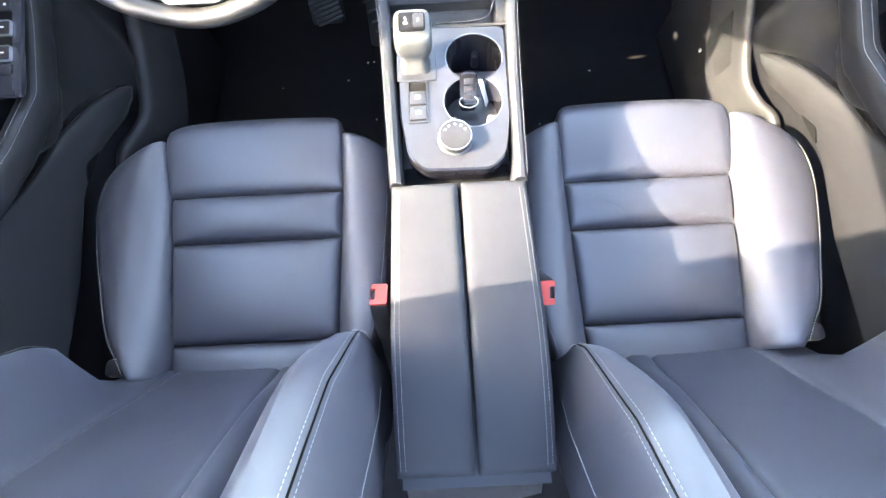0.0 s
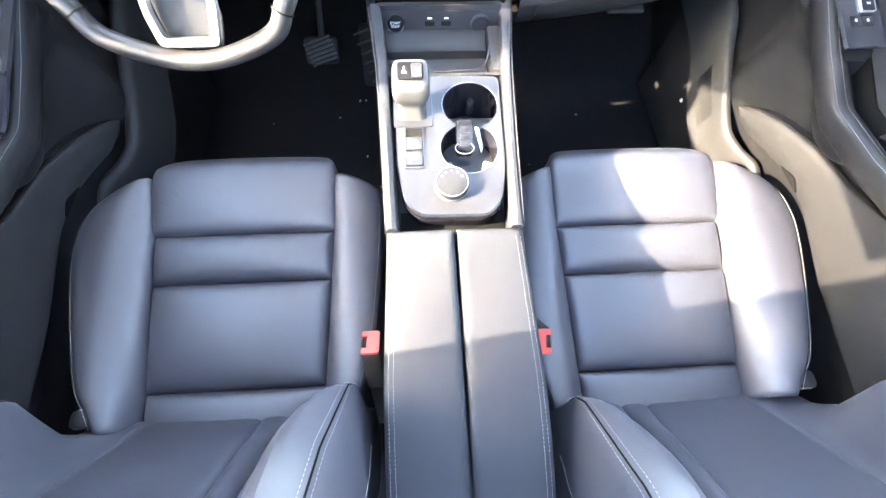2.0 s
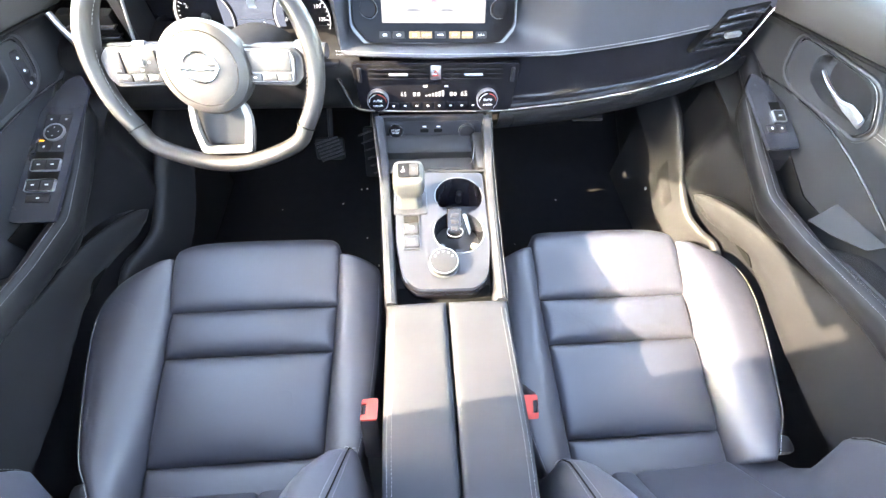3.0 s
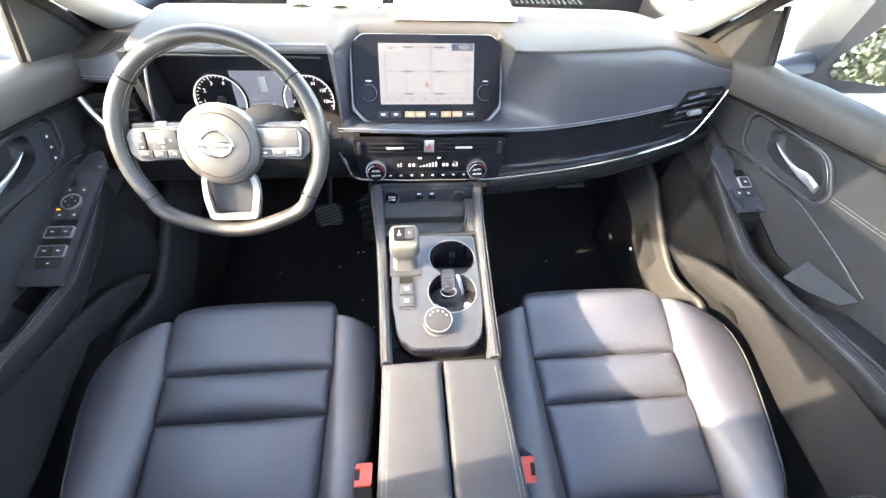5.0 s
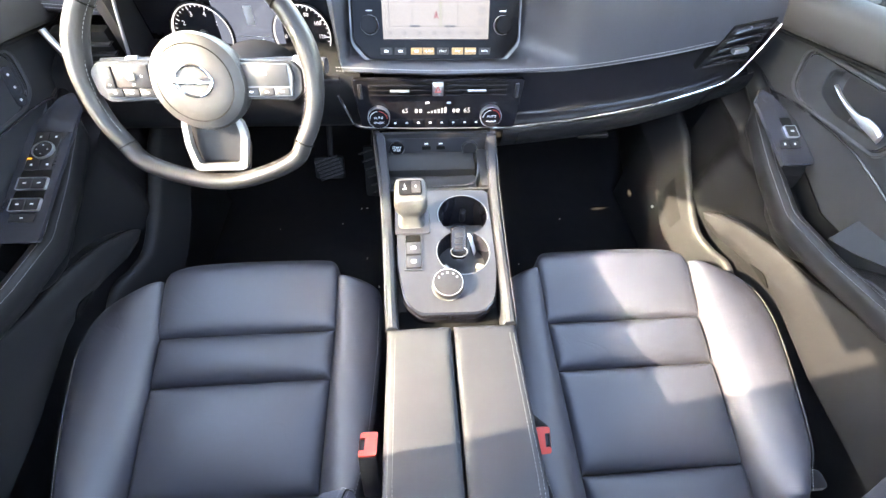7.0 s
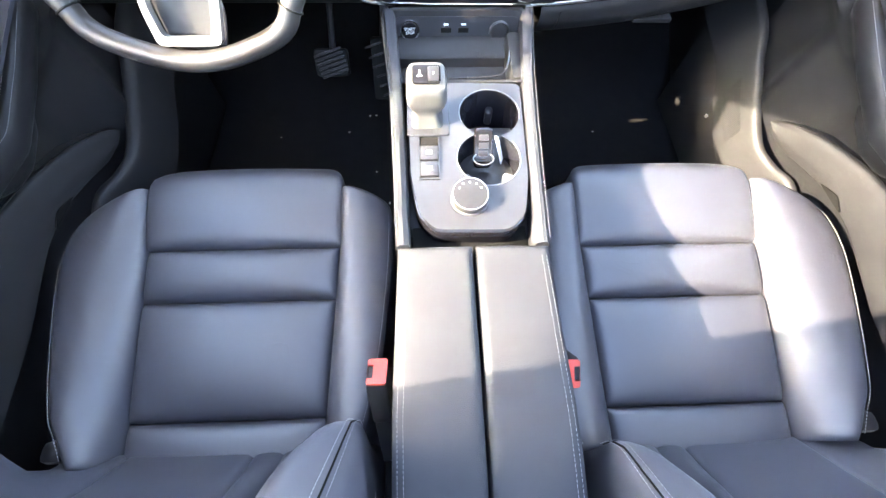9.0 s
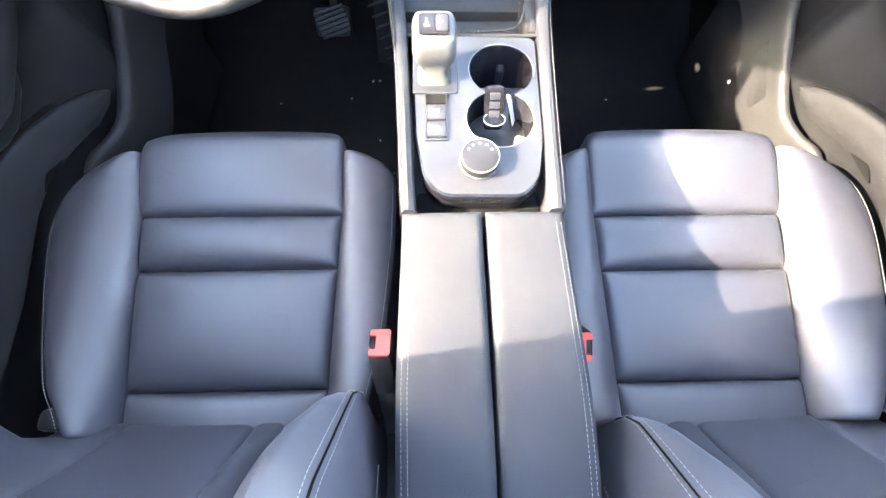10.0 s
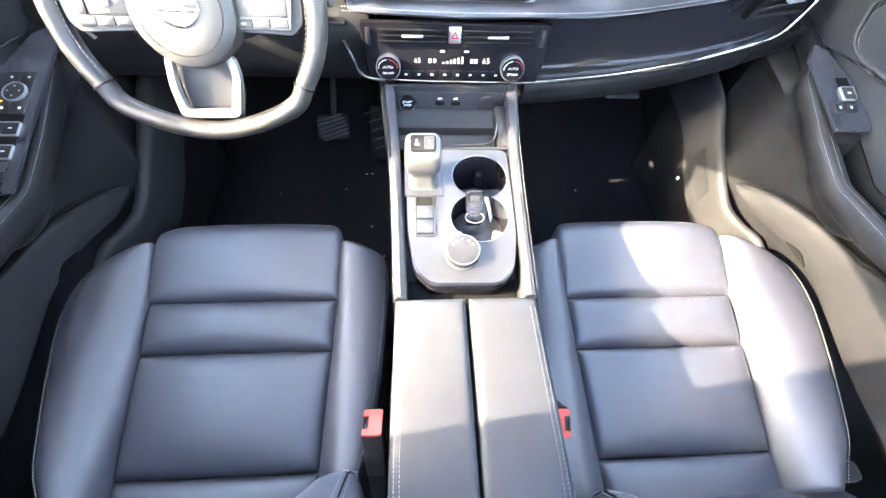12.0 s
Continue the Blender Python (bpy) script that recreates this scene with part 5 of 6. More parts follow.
def cluster():
    e = thing("instrument_cluster", "black instrument cluster with two round dials", "instruments", (-0.37, 0.6, 0.62))
    part("back_panel", box(-0.565, -0.185, 0.600, 0.64, 0.59, 0.778, 0.006), PIANO, e)
    for s, x in ((-1, -0.575), (1, -0.182)):
        part("side_cheek", loft([[(x - 0.008, y, z0), (x + 0.008, y, z0), (x + 0.008, y, z1), (x - 0.008, y, z1)] for y, z0, z1 in ((0.525, 0.63, 0.786), (0.62, 0.59, 0.776))]), HARD, e)
    part("hood_edge", tube(crom([(-0.21, 0.531, 0.774), (-0.35, 0.530, 0.778), (-0.470, 0.528, 0.780), (-0.505, 0.525, 0.781), (-0.523, 0.523, 0.778)], 5), 0.0020, 6), HARD, e)
    part("silver_edge", tube(crom([(-0.505, 0.525, 0.781), (-0.523, 0.523, 0.778), (-0.545, 0.523, 0.752), (-0.578, 0.523, 0.645)], 5), 0.0028, 6), SATIN, e, "silver upright trim")
    part("lower_shelf", box(-0.56, -0.19, 0.50, 0.62, 0.60, 0.612, 0.004), HARD, e)
    lamp_white = glowing("dial_white", (0.85, 0.88, 0.95), 0.032, (0.3, 0.3, 0.3))
    for k, x in enumerate((-0.455, -0.262)):
        m = Matrix.Translation((x, 0.596, 0.653)) @ Matrix.Rotation(radians(80), 4, "X") @ Matrix.Scale(1.10, 4)
        g = part("gauge", lathe([(0.054, 0.0), (0.054, 0.010), (0.050, 0.012), (0.049, 0.004), (0.0, 0.004)], 48, m, caps=False), PIANO, e, "round dial with white figures")
        part("gauge_ring", ring(circle(0.0508, 64), circle(0.0492, 64), 0.0126, m), lamp_white, g, "white lit dial rim")
        for j in range(29):
            a = radians(225 - 270 * j / 28)
            big = j % 4 == 0
            q = m @ Matrix.Rotation(a, 4, "Z")
            part("tick", box(0.041 if big else 0.044, 0.047, -0.0008, 0.0008, 0.0042, 0.0048, m=q), lamp_white, g)
        figs = ("0", "1", "2", "3", "4", "5", "6", "7") if k == 0 else ("0", "20", "40", "60", "80", "100", "120", "140")
        for j, f in enumerate(figs):
            a = radians(225 - 270 * j / 7)
            words(f, 0.011 if k == 0 else 0.009, m @ Matrix.Translation((0.034 * math.cos(a), 0.034 * math.sin(a), 0.0044)), lamp_white, g)
        a = radians(205 if k == 0 else 225)
        q = m @ Matrix.Rotation(a, 4, "Z")
        part("needle", box(-0.006, 0.040, -0.0011, 0.0011, 0.006, 0.007, m=q), lamp_white, g, "white needle")
        part("needle_cap", lathe([(0.008, 0.004), (0.008, 0.009), (0.006, 0.010)], 20, m), HARD, g)
    m = Matrix.Translation((-0.358, 0.598, 0.682)) @ Matrix.Rotation(radians(80), 4, "X")
    d = part("information_display", slab(rounded([(-0.066, -0.052), (0.058, -0.052), (0.058, 0.046), (-0.066, 0.046)], 0.004), 0.004, m), glowing("blue_grey_display", (0.14, 0.18, 0.27), 0.0457), e, "blue-grey information display")
    part("car_icon", box(-0.008, 0.008, -0.012, 0.022, 0.004, 0.0045, m=m), GREYINK, d)
    part("display_line", box(-0.042, 0.042, -0.033, -0.032, 0.004, 0.0045, m=m), GREYINK, d)
    words("P", 0.012, m @ Matrix.Translation((0.016, -0.042, 0.0042)), INK, d)
    return e


cluster()


def screen():
    up, nrm = Vector((0, 0.47, 0.882)), Vector((0, -0.882, 0.47))
    m = Matrix(((1, 0, 0, 0.003), (0, up.y, nrm.y, 0.545), (0, up.z, nrm.z, 0.735), (0, 0, 0, 1)))
    e = thing("touch_screen", "black tablet-style touch screen showing a pale road map", "touch screen", (0, 0.56, 0.64))
    o = rounded([(-0.132, 0.076), (0.136, 0.076), (0.155, 0.060), (0.158, -0.062), (0.130, -0.093), (-0.128, -0.093), (-0.156, -0.062), (-0.152, 0.060)], 0.010)
    part("housing", slab([p * 1.02 for p in o], 0.022, m @ Matrix.Translation((0, 0, -0.024)), 0.003), HARD, e)
    part("bezel", slab(o, 0.004, m @ Matrix.Translation((0, 0, -0.004)), 0.001), BEZEL, e, "gloss black bezel")
    part("surround", ring([p * 1.045 + Vector((0, -0.004)) for p in o], [p * 1.012 for p in o], 0.008, m @ Matrix.Translation((0, 0, -0.018))), SPOKE, e, "satin grey surround")
    mp = glowing("map_pale", (0.80, 0.81, 0.80), 0.0193)
    d = part("map_display", box(-0.100, 0.100, -0.0595, 0.0595, -0.001, 0.0012, m=m), mp, e, "pale map display")
    road, dark, grn = glowing("map_road", (0.55, 0.56, 0.57), 0.0172), glowing("map_text", (0.30, 0.30, 0.31), 0.0095), glowing("map_green", (0.70, 0.75, 0.60), 0.0193)

    def bar(name, x0, x1, y0, y1, mat, lift=0.0004):
        return part(name, box(x0, x1, y0, y1, 0.0010, 0.0012 + lift, m=m), mat, d)

    for y in (0.052, 0.006, -0.038):
        bar("road_line", -0.088, 0.098, y - 0.0006, y + 0.0006, road)
        for x in (-0.050, 0.016):
            bar("street_name", x, x + 0.020, y - 0.0016, y + 0.0016, dark, 0.0006)
    bar("road_line", -0.0885, -0.0865, -0.040, 0.050, road, 0.0005)
    bar("route_road", 0.0060, 0.0110, -0.040, 0.0595, grn, 0.0003)
    bar("road_line", 0.0055, 0.0062, -0.040, 0.0595, road, 0.0005)
    bar("road_line", 0.0108, 0.0115, -0.040, 0.0595, road, 0.0005)
    for x, y0, y1 in ((-0.045, -0.040, 0.006), (0.040, -0.038, 0.006), (0.075, 0.006, 0.052)):
        bar("road_line", x, x + 0.0012, y0, y1, road)
    bar("search_field", -0.098, -0.048, 0.044, 0.058, glowing("map_field", (0.86, 0.87, 0.86), 0.0206), 0.0008)
    words("Search", 0.009, m @ Matrix.Translation((-0.070, 0.051, 0.0024)), dark, d)
    bar("clock_field", 0.052, 0.0975, 0.046, 0.0585, glowing("clock_dark", (0.05, 0.05, 0.055), 0.007), 0.0008)
    words("10:31", 0.011, m @ Matrix.Translation((0.079, 0.052, 0.0024)), glowing("clock_white", (1, 1, 1), 0.0290), d)
    part("position_arrow", slab([(-0.005, -0.026), (0.0, -0.023), (0.005, -0.026), (0.0, -0.012)], 0.0022, m), glowing("arrow_red", (0.45, 0.08, 0.05), 0.0250), d)
    bar("menu_bar", -0.100, 0.100, -0.0595, -0.0425, glowing("map_bar", (0.72, 0.74, 0.75), 0.0185), 0.0006)
    for k in range(7):
        bar("menu_icon", -0.090 + 0.0275 * k, -0.083 + 0.0275 * k, -0.052, -0.046, road, 0.0010)
    for y in (0.030, 0.010, -0.012, -0.030):
        bar("map_button", 0.080, 0.094, y - 0.006, y + 0.006, glowing("map_button", (0.68, 0.70, 0.72), 0.0181), 0.0008)
    for x in (-0.124, 0.126):
        k = part("knob", lathe([(0.0155, 0.0), (0.0155, 0.016), (0.014, 0.019)], 32, m @ Matrix.Translation((x, -0.036, 0))), BEZEL, e, "round black knob")
        part("knob_ring", ring(circle(0.0166), circle(0.0160), 0.006, m @ Matrix.Translation((x, -0.036, 0))), SPOKE, k)
        part("knob_mark", box(x - 0.006, x + 0.006, -0.0135, -0.0120, 0.0, 0.0006, m=m), INK, e)
    amber = material("amber_print", (0.28, 0.16, 0.06), 0.4, var=0.05)
    for k, x in enumerate((-0.096, -0.069, -0.038, -0.015, 0.0126, 0.041, 0.066, 0.094)):
        part("hard_key", box(x - 0.011, x + 0.011, -0.086, -0.074, 0.0, 0.0012, 0.0004, m=m), amber if k in (2, 3, 5, 6) else HARD, e)
        if k in (0, 1, 2):
            part("key_mark", box(x - 0.004, x + 0.004, -0.082, -0.078, 0.0012, 0.0016, m=m), INK, e)
    for x, t in ((-0.015, "AUDIO"), (0.0126, "MENU"), (0.041, "MAP"), (0.066, "CAMERA"), (0.094, "BACK")):
        words(t, 0.0050, m @ Matrix.Translation((x, -0.080, 0.0014)), INK, e)
    return e


screen()


# ---- steering wheel ----
def steering_wheel():
    C = Vector((-0.350, 0.304, 0.735))
    t = radians(28)
    K = 0.875
    m = Matrix(((1, 0, 0, C.x), (0, math.sin(t), -math.cos(t), C.y), (0, math.cos(t), math.sin(t), C.z), (0, 0, 0, 1))) @ Matrix.Scale(K, 4)
    e = thing("steering_wheel", "black leather flat-bottomed steering wheel with satin spokes", "steering wheel", tuple(C))
    R = 0.1825

    def rim(a):
        x, y = R * math.cos(a), R * math.sin(a)
        if y < 0:
            k = ease(0.55, 1.0, -y / R)
            y = -R * (-y / R) ** 1.0 * (1 - 0.05 * k)
            x = x * (1 + 0.30 * k * (1 - k) * 1.2)
        return Vector((x, y, 0))

    N = 96
    pts = [m @ rim(2 * math.pi * i / N) for i in range(N)]
    nz = m.to_3x3() @ Vector((0, 0, 1))
    rr = []
    for i in range(N):
        a = 2 * math.pi * i / N
        rr.append(K * 0.0150 + K * 0.0028 * math.exp(-((math.sin(a) - 0.25) / 0.25) ** 2))
    part("rim", tube(pts, rr, 14, closed=True, up=nz, flat=1.12), WHEEL, e, "worn black leather rim")
    for a in (38, 142, 215, 325):
        q = [rim(radians(a + d)) for d in (-0.35, 0.35)]
        part("rim_seam", tube([m @ v for v in q], K * 0.0176, 14, up=nz, flat=1.1), DARK, e)
    bm = stitches([m @ (rim(radians(a)) * 0.918 + Vector((0, 0, 0.009))) for a in np.linspace(-30, 210, 140)], 0.006, 0.0004)
    part("rim_stitching", bm, GREYINK, e)
    # hub
    part("hub", lathe([(0.060, -0.03), (0.073, -0.012), (0.075, 0.012), (0.0715, 0.022), (0.060, 0.0295), (0.040, 0.0335), (0.015, 0.035)], 48, m @ Matrix.Translation((0.003, -0.004, 0))), HUB, e, "padded black airbag hub")
    part("hub_seam", ring(circle(0.0585, 48), circle(0.0565, 48), 0.0302, m @ Matrix.Translation((0.003, -0.004, 0))), DARK, e)
    q = m @ Matrix.Translation((0.003, 0.000, 0.0342))
    part("emblem_ring", tube([q @ Vector((0.027 * math.cos(a), 0.023 * math.sin(a), 0)) for a in np.linspace(0, 2 * math.pi, 40)[:-1]], 0.0024, 8, closed=True, up=nz), CHROME, e, "chrome emblem ring")
    part("emblem_bar", box(-0.031, 0.031, -0.005, 0.005, -0.002, 0.003, 0.001, m=q), CHROME, e)
    for dy, w in ((-0.034, 0.006), (-0.042, 0.013)):
        part("hub_mark", box(0.003 - w, 0.003 + w, dy - 0.0022, dy + 0.0022, 0.0305, 0.0325, m=m), GREYINK, e)
    part("hub_mark", box(-0.047, -0.036, -0.002, 0.002, 0.0295, 0.0330, m=m), GREYINK, e)
    # side spokes: framed switch plates with flat keys
    for s in (-1, 1):
        o = rounded([(s * 0.056, 0.032), (s * 0.152, 0.028), (s * 0.166, 0.012), (s * 0.163, -0.020), (s * 0.148, -0.034), (s * 0.056, -0.030)], 0.006)
        sp = part("spoke", slab(o, 0.014, m @ Matrix.Translation((0, 0, -0.006)), 0.003), HARD, e, "black side spoke with flat switches")
        o = rounded([(s * 0.066, 0.026), (s * 0.146, 0.0235), (s * 0.151, 0.010), (s * 0.146, -0.026), (s * 0.066, -0.026)], 0.004)
        # lighter plate on the right paints in the sun there, darker left the shade
        part("switch_plate", slab(o, 0.005, m @ Matrix.Translation((0, 0, 0.008)), 0.001), SPOKE if s > 0 else PLATE, sp, "satin switch plate, lighter on the sunlit right")

        def key(x0, x1, y0, y1, mat, lift=0.0165, bev=0.0014):
            l, r = sorted((s * x0, s * x1))
            return part("wheel_button", box(l, r, y0, y1, 0.011, lift, bev, m=m), mat, sp)

        def mark(x, y, w, h, lift=0.0165):
            part("button_mark", box(s * x - w, s * x + w, y - h, y + h, lift, lift + 0.0004, m=m), INK, sp)

        # keys likewise: sunlit tone on the right, shaded tone on the left
        body = HUB if s > 0 else HARD
        if s < 0:
            key(0.127, 0.143, -0.011, 0.021, body)
            key(0.072, 0.125, -0.011, 0.023, body, 0.0155)
            key(0.093, 0.106, 0.000, 0.012, SPOKE, 0.0185)
            for y in (-0.006, 0.005, 0.016):
                mark(0.135, y, 0.0022, 0.0007)
            mark(0.115, 0.006, 0.0016, 0.0018, 0.0155)
            mark(0.099, -0.006, 0.0022, 0.0012, 0.0155)
            mark(0.084, 0.006, 0.0014, 0.0014, 0.0155)
        else:
            key(0.070, 0.144, -0.010, 0.023, body, 0.0150)
            for y in (0.008, 0.0115):
                mark(0.104, y, 0.0065, 0.0006, 0.0150)
            mark(0.110, 0.0098, 0.0006, 0.0024, 0.0150)
        for x0, x1 in ((0.070, 0.093), (0.0945, 0.118), (0.1195, 0.143)):
            key(x0, x1, -0.0245, -0.0125, body, 0.0155)
            mark((x0 + x1) / 2, -0.0185, 0.0028, 0.0010, 0.0155)
        part("lower_edge", tube([m @ Vector((s * 0.062, -0.0285, 0.004)), m @ Vector((s * 0.146, -0.0295, 0.004))], 0.0018, 6), CHROME if s < 0 else SPOKE, sp)
    # lower spoke: a bright open frame round a dark plate
    o = rounded([(-0.046, -0.056), (0.054, -0.056), (0.060, -0.085), (0.046, -0.146), (-0.044, -0.146), (-0.050, -0.100)], 0.010)
    i = rounded([(-0.036, -0.056), (0.043, -0.056), (0.048, -0.084), (0.036, -0.134), (-0.034, -0.134), (-0.040, -0.098)], 0.009)
    k = Matrix.Translation((-0.004, -0.006, -0.010))
    part("lower_spoke", ring(o, i, 0.013, m @ k), SPOKE, e, "satin grey lower spoke frame")
    part("spoke_plate", slab(rounded([(-0.042, -0.060), (0.047, -0.060), (0.056, -0.100), (0.044, -0.150), (-0.032, -0.150), (-0.040, -0.100)], 0.01), 0.004, m @ Matrix.Translation((-0.004, -0.010, -0.020))), HARD, e)
    part("column_shroud", loft([[(C.x + w * math.cos(a), y, z + h * math.sin(a)) for a in np.linspace(0, 2 * math.pi, 25)[:-1]] for y, z, w, h in ((0.345, 0.705, 0.046, 0.032), (0.40, 0.672, 0.056, 0.038), (0.56, 0.615, 0.070, 0.045))]), HARD, e, "black column shroud")
    # stalks
    for s in (-1, 1):
        p = [(C.x + s * 0.05, 0.385, 0.712), (C.x + s * 0.11, 0.378, 0.716), (C.x + s * 0.168, 0.368, 0.718)]
        k = part("stalk", tube(crom(p, 5), [0.0085 + 0.0035 * j / 10 for j in range(11)], 12), HARD, e, "black control stalk")
        part("stalk_band", tube([(C.x + s * 0.118, 0.3765, 0.7163), (C.x + s * 0.134, 0.374, 0.7168)], 0.0128, 12), SATIN, k)
    return e


steering_wheel()


# ---- footwells ----
def pedal(x, y, z, w, h, tilt, name, label):
    e = thing(name, label, "pedal", (x, y, z))
    m = Matrix.Translation((x, y, z)) @ Matrix.Rotation(radians(tilt), 4, "X")
    part("pad", slab(rounded([(-w, -h), (w, -h), (w, h), (-w, h)], 0.012), 0.014, m, 0.004), TYRE, e)
    for k in range(6):
        a = -h * 0.8 + 1.6 * h * k / 5
        part("rib", box(-w * 0.85, w * 0.85, a - 0.0025, a + 0.0025, 0.014, 0.0165, 0.001, m=m @ Matrix.Rotation(radians(18), 4, "Z")), HARD, e)
    part("arm", tube([(x, y + 0.02, z), (x + 0.01, y + 0.09, z + 0.12), (x, y + 0.13, z + 0.28)], 0.008, 8), HARD, e)


pedal(-0.29, 0.64, 0.245, 0.042, 0.032, 55, "brake_pedal", "black ribbed rubber brake pedal")
pedal(-0.175, 0.70, 0.17, 0.026, 0.08, 58, "accelerator_pedal", "black rubber accelerator pedal")

EDGE = crom([(0.650, 0.72, 0.46), (0.655, 0.56, 0.425), (0.658, 0.48, 0.37), (0.660, 0.40, 0.322), (0.662, 0.367, 0.303), (0.668, 0.325, 0.284), (0.682, 0.28, 0.280), (0.697, 0.22, 0.285), (0.708, 0.12, 0.22), (0.712, 0.0, 0.10)], 5)
for s, side in ((-1, "left"), (1, "right")):
    # moulded sill and kick trim: a rounded edge against the door, falling to the carpet
    bm = bmesh.new()
    rows = []
    for p in EDGE:
        x, fall = p.x + 0.008, 0.10 + 0.024 * ease(0.30, 0.46, p.y)
        w = 0.022
        rows.append(crom([(s * (x + 0.016), p.y, p.z - 0.04), (s * (x + 0.010), p.y, p.z - 0.006), (s * (x + 0.004), p.y, p.z), (s * (x - 0.004), p.y, p.z - 0.003), (s * (x - 0.010), p.y, p.z - 0.016), (s * (x - 0.5 * w - 0.006), p.y, p.z - 0.5 * fall), (s * (x - w - 0.004), p.y, p.z - fall + 0.006), (s * (x - w), p.y, p.z - fall - 0.004), (s * (x + 0.01), p.y, p.z - fall - 0.03), (s * (x + 0.02), p.y, 0.02)], 4))
    sheet(bm, rows)
    thick(bm, 0.005)
    setting(f"trim_kick_{side}", bm, KICK, "black moulded plastic kick and sill trim")
# ribbed foot patch and clip on the passenger kick trim
e = thing("ribbed_pad", "ribbed grey pad on the kick trim", "foot pad", (0.63, 0.38, 0.28))
bm = bmesh.new()
for k in range(24):
    y = 0.385 + 0.0042 * k
    p = Vector((float(np.interp(y, [q.y for q in EDGE[::-1]], [q.x for q in EDGE[::-1]])), y, float(np.interp(y, [q.y for q in EDGE[::-1]], [q.z for q in EDGE[::-1]]))))
    fall = 0.10 + 0.024 * ease(0.30, 0.46, y)
    m = Matrix.Translation((p.x - 0.0105, y, p.z - 0.55 * fall)) @ Matrix.Rotation(radians(-82), 4, "Y")
    box(-0.034 + 0.014 * abs(k - 12) / 12, 0.026, -0.0008, 0.0008, -0.002, 0.0008, bm=bm, m=m)
part("ribs", bm, KICK, e)
e = thing("trim_clip", "small white trim clip in the footwell", "clip", (0.634, 0.476, 0.218))
part("cap", box(0.6365, 0.6415, 0.472, 0.480, 0.214, 0.223, 0.002), WHITE, e)

e = thing("paper_sheet", "white paper booklet lying on the dashboard top", "paper", (0.07, 0.70, 0.81))
part("sheet", box(-0.062, 0.205, 0.645, 0.80, 0.806, 0.816, 0.001, m=None), WHITE, e)
e = thing("crumpled_paper", "folded white paper lying by the windscreen", "paper", (-0.22, 0.76, 0.80))
bm = bmesh.new()
rows = [[(x, y, 0.806 + 0.012 * noise.noise((x * 30, y * 30, 1))) for x in np.linspace(-0.30, -0.09, 14)] for y in np.linspace(0.72, 0.80, 7)]
sheet(bm, rows)
thick(bm, 0.001)
part("sheet", bm, WHITE, e)

# lint on the carpet
bm = bmesh.new()
rnd = random.Random(5)
for k in range(10):
    x, y = rnd.choice((-1, 1)) * rnd.uniform(0.16, 0.56), rnd.uniform(0.28, 0.70)
    q = Matrix.Translation((x, y, 0.0025)) @ Matrix.Rotation(rnd.uniform(0, 6.28), 4, "Z")
    r = rnd.uniform(0.0010, 0.0026)
    slab(rounded([(-r * 1.6, -r * 0.5), (r * 1.2, -r * 0.7), (r * 1.5, r * 0.5), (-r, r * 0.7)], r * 0.3, 2), 0.0012, q, 0.0, bm)
tagged(part("lint", bm, WHITE), "white lint specks on the black carpet", "lint", kind="stuff")


# ---- outside ----
GROUND = -0.42
bm = bmesh.new()
sheet(bm, [[(x, y, GROUND) for x in np.linspace(-300, 300, 25)] for y in np.linspace(-300, 300, 25)])
setting("ground", bm, ASPHALT, "grey asphalt car park")


def wing_mirror(s):
    e = thing("side_mirror", "black door mirror outside the window", "side mirror", (s * 0.95, 0.62, 0.72))
    rows = []
    for y, w, h in ((0.612, 0.148, 0.125), (0.616, 0.155, 0.132), (0.66, 0.152, 0.128), (0.71, 0.138, 0.112), (0.755, 0.110, 0.085), (0.785, 0.06, 0.045)):
        rows.append([(s * (1.115 + p.x), y, 0.785 + p.y) for p in rounded([(-w, -h), (w, -h), (w * 0.95, h), (-w * 0.72, h)], 0.05)])
    part("housing", loft(rows), HARD, e)
    part("cap", loft([[(x * s, y, z) for x, y, z in q] for q in [[(1.115 + 1.03 * p.x, y, 0.785 + 1.03 * p.y) for p in rounded([(-w * 0.85, h * 0.72), (w, h * 0.4), (w * 0.95, h), (-w * 0.72, h)], 0.012)] for y, w, h in ((0.645, 0.153, 0.129), (0.66, 0.152, 0.128), (0.71, 0.138, 0.112), (0.757, 0.110, 0.085), (0.788, 0.06, 0.045))]]), PAINT, e, "silver painted mirror cap")
    o = rounded([(-0.118, -0.086), (0.118, -0.086), (0.11, 0.088), (-0.083, 0.088)], 0.04)
    part("glass", slab(o, 0.003, Matrix.Translation((s * 1.115, 0.590, 0.785)) @ Matrix.Rotation(radians(-17 * s), 4, "Z") @ Matrix.Rotation(radians(-12), 4, "X") @ Matrix(((1, 0, 0, 0), (0, 0, -1, 0), (0, 1, 0, 0), (0, 0, 0, 1)))), MIRROR, e, "mirror glass")
    part("arm", tube([(s * 0.76, 0.630, 0.712), (s * 0.88, 0.640, 0.704), (s * 1.03, 0.66, 0.715)], [0.030, 0.034, 0.040], 12, flat=0.8), HARD, e)
    return e


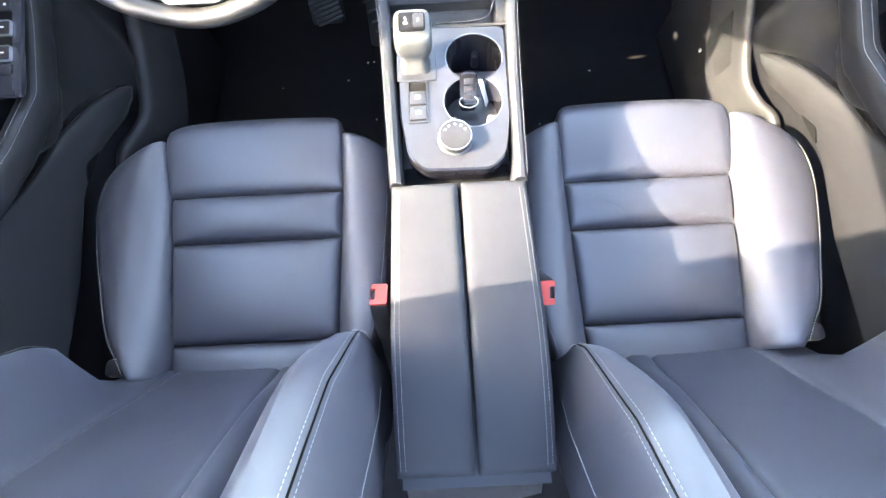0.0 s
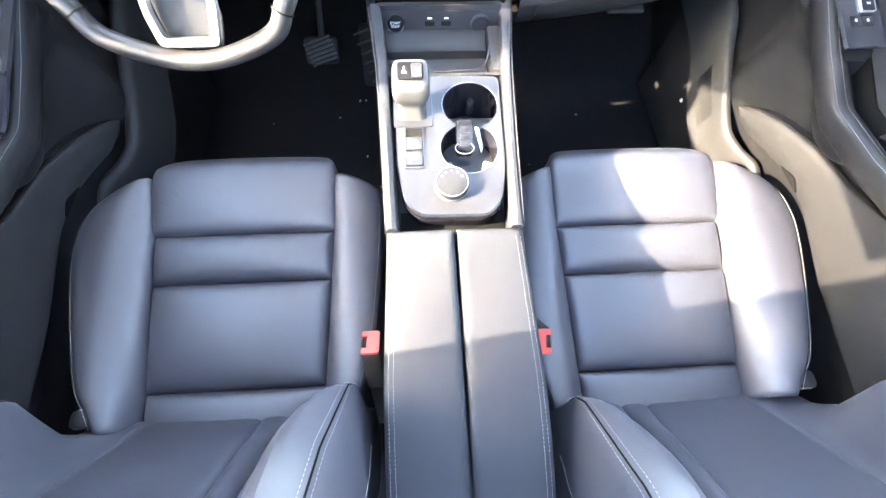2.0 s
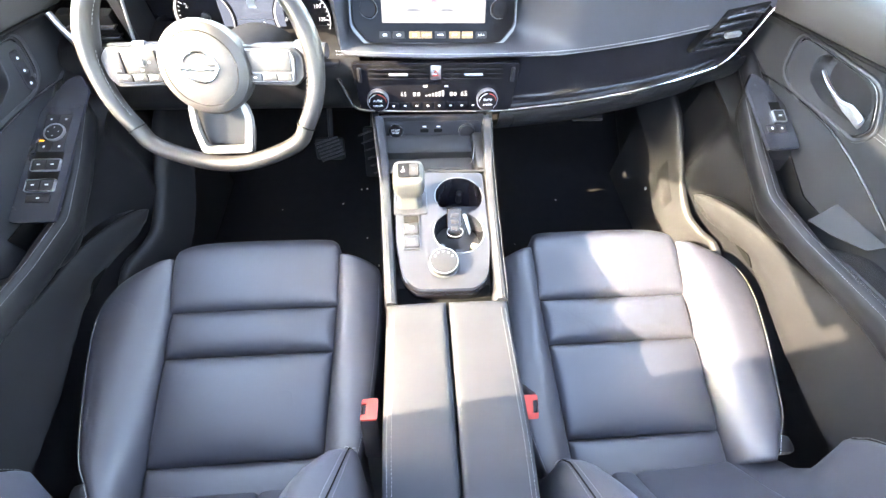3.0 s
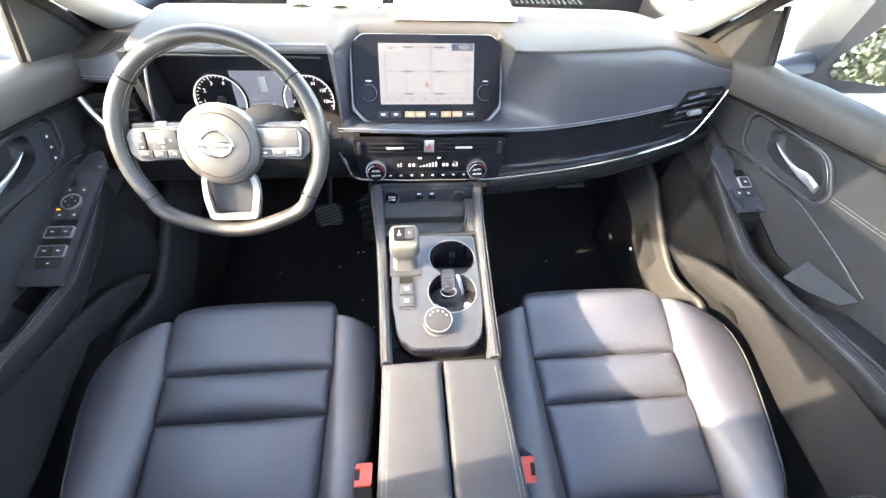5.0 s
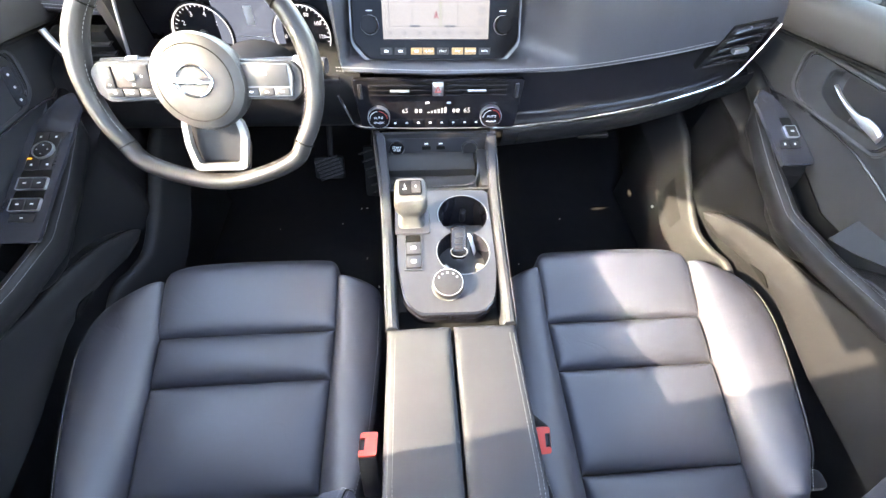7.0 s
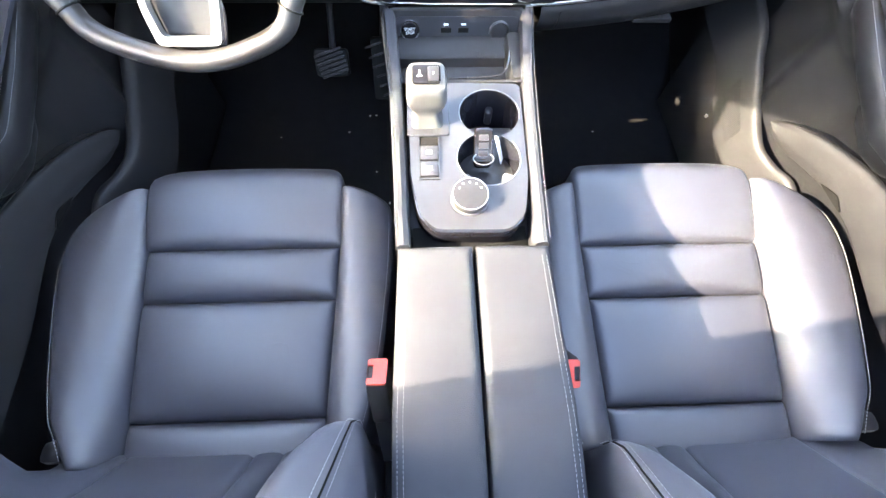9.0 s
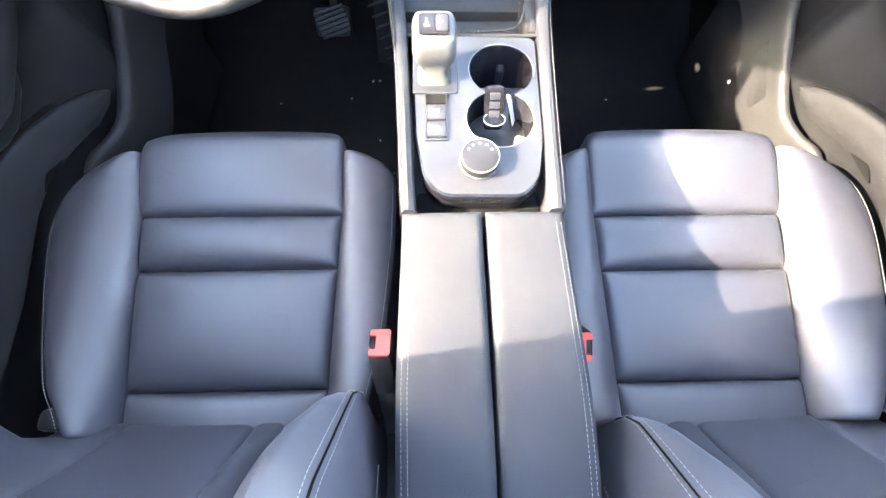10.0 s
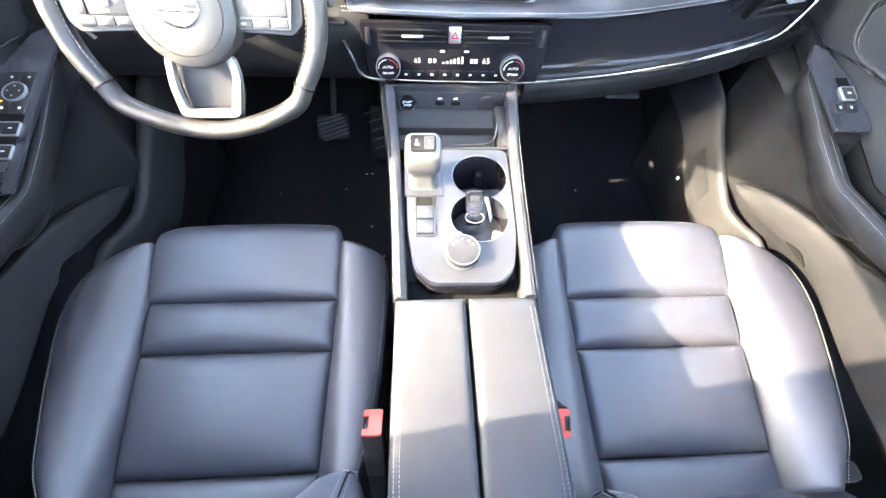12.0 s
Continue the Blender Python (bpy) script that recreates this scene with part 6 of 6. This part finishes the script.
wing_mirror(1)
wing_mirror(-1)
for s, nm in ((-1, "left"), (1, "right")):
    tri = [(0.735, 0.700), (0.515, 0.768), (0.556, 0.866), (0.60, 0.850), (0.655, 0.815), (0.72, 0.745)]
    bm = loft([[(s * x, y, z) for y, z in tri] for x in (0.732, 0.752)])
    setting(f"trim_sail_{nm}", bm, KICK, "black triangular mirror sail panel")
    frame_bar = [(s * 0.737, 0.505, 0.775), (s * 0.737, 0.552, 0.875)]
    setting(f"trim_division_{nm}", tube(frame_bar, 0.007, 6), DARK, "black division bar of the side window")
    arch = crom([(s * 0.735, 0.725, 0.722), (s * 0.734, 0.66, 0.800), (s * 0.728, 0.57, 0.880), (s * 0.705, 0.42, 0.985), (s * 0.668, 0.26, 1.056), (s * 0.665, 0.10, 1.172), (s * 0.665, -0.03, 1.232), (s * 0.662, -0.13, 1.252), (s * 0.662, -0.29, 1.245)], 5)
    roof_side = crom([(s * 0.692, 0.66, 0.850), (s * 0.660, 0.46, 0.995), (s * 0.62, 0.28, 1.085), (s * 0.63, 0.10, 1.190), (s * 0.632, -0.05, 1.262), (s * 0.630, -0.3, 1.285)], 6)[::-1]
    ry = [p.y for p in roof_side]
    bm = bmesh.new()
    sheet(bm, [[p, Vector((float(np.interp(p.y, ry, [q.x for q in roof_side])), p.y, float(np.interp(p.y, ry, [q.z for q in roof_side]))))] for p in arch if p.y < 0.60])
    thick(bm, 0.005)
    setting(f"trim_seal_{nm}", bm, KICK, "black door seal above the side window")
    setting(f"trim_frame_{nm}", tube(arch, 0.013, 8), KICK, "black door window frame")


def parked_car(x, y, rot, paint, label):
    m = Matrix.Translation((x, y, GROUND)) @ Matrix.Rotation(radians(rot), 4, "Z")
    e = thing("parked_car", label, "car", (x, y, GROUND), "parked cars")
    prof = [(-2.2, 0.35), (-2.25, 0.7), (-2.1, 0.95), (-1.2, 1.02), (0.9, 1.0), (2.0, 0.85), (2.25, 0.6), (2.2, 0.3)]
    rows = []
    for xx, k in ((-0.9, 0.93), (-0.86, 0.99), (-0.5, 1.0), (0.5, 1.0), (0.86, 0.99), (0.9, 0.93)):
        rows.append([m @ Vector((xx, p.x * k, 0.3 + (p.y - 0.3) * k)) for p in rounded(prof, 0.12, 3)])
    body = part("body", loft(rows), paint, e)
    rows = []
    for z, a, b, w in ((0.97, -1.9, 1.0, 0.82), (1.2, -1.6, 0.55, 0.74), (1.42, -1.2, 0.1, 0.64), (1.46, -1.0, -0.1, 0.55)):
        rows.append([m @ Vector((p.x, p.y, z)) for p in rounded([(-w, a), (w, a), (w, b), (-w, b)], 0.15, 3)])
    part("glasshouse", loft(rows), PIANO, e, "dark windows")
    rows = [[m @ Vector((p.x, p.y, z)) for p in rounded([(-w, a), (w, a), (w, b), (-w, b)], 0.15, 3)] for z, a, b, w in ((1.43, -1.22, 0.1, 0.65), (1.475, -1.0, -0.1, 0.55))]
    part("roof", loft(rows), paint, e)
    for sx in (-1, 1):
        for yy in (-1.4, 1.35):
            w = part("wheel", lathe([(0.2, -0.1), (0.31, -0.09), (0.33, 0.0), (0.31, 0.09), (0.2, 0.1)], 20, m @ Matrix.Translation((sx * 0.82, yy, 0.33)) @ Matrix.Rotation(math.pi / 2, 4, "Y")), TYRE, e)
            part("rim", lathe([(0.19, -0.105), (0.19, 0.105)], 16, m @ Matrix.Translation((sx * 0.82, yy, 0.33)) @ Matrix.Rotation(math.pi / 2, 4, "Y")), SATIN, w)
    for sx in (-1, 1):
        part("headlight", box(sx * 0.5, sx * 0.82, 2.05, 2.16, 0.62, 0.78, 0.03, m=m), CHROME, e)
    return e


parked_car(5.3, -3.0, 0, WHITEPAINT, "white parked car two bays away")
parked_car(8.4, -2.6, 0, PAINT, "silver parked car in the next bay")
parked_car(9.0, 7.5, 0, REDPAINT, "red parked car further along the row")
parked_car(6.0, 7.6, 0, WHITEPAINT, "white parked car across the lane")


def tree(x, y, h, seed):
    rnd = random.Random(seed)
    e = thing("tree", "broad green leafy tree at the edge of the car park", "tree", (x, y, GROUND), "trees")
    bm = tube([(x, y, GROUND), (x + 0.1, y, GROUND + h * 0.25), (x, y + 0.1, GROUND + h * 0.6)], [0.22, 0.17, 0.08], 8)
    for k in range(7):
        a, z = rnd.uniform(0, 6.28), GROUND + h * rnd.uniform(0.28, 0.55)
        tube([(x, y, z), (x + h * 0.13 * math.cos(a), y + h * 0.13 * math.sin(a), z + h * 0.12), (x + h * 0.24 * math.cos(a), y + h * 0.24 * math.sin(a), z + h * 0.2)], [0.08, 0.05, 0.02], 6, bm=bm)
    part("trunk", bm, BARK, e)
    verts, faces = [], []
    centres = [(rnd.gauss(0, h * 0.16), rnd.gauss(0, h * 0.16), h * rnd.uniform(0.24, 0.95)) for _ in range(26)]
    for c in centres:
        for _ in range(110):
            p = Vector((x + c[0] + rnd.gauss(0, h * 0.05), y + c[1] + rnd.gauss(0, h * 0.05), GROUND + c[2] + rnd.gauss(0, h * 0.04)))
            u = Vector((rnd.uniform(-1, 1), rnd.uniform(-1, 1), rnd.uniform(-1, 1))).normalized() * 0.12
            v = u.orthogonal().normalized() * 0.07
            b = len(verts)
            verts += [p - u, p + v, p + u, p - v]
            faces.append((b, b + 1, b + 2, b + 3))
    me = bpy.data.meshes.new("crown")
    me.from_pydata(verts, [], faces)
    me.materials.append(LEAF)
    ob = new("crown", me)
    ob.parent = e
    ob.matrix_parent_inverse = e.matrix_basis.inverted()
    return e


for k, (x, y, h) in enumerate(((19, 7, 7), (21, 1, 6.5), (11, -7.5, 7), (18, -9, 7.5), (10, 17, 7), (-2, 24, 8), (-12, 20, 7), (24, -3, 8), (16, -14, 7), (8, -16, 7), (3, -20, 6.5), (0, -24, 7.5), (5, -27, 8), (-5, -22, 7), (34, 22, 9), (26, 30, 9), (10, -22, 7.5), (7.5, -19, 7), (12, -27, 8))):
    tree(x, y, h, k)
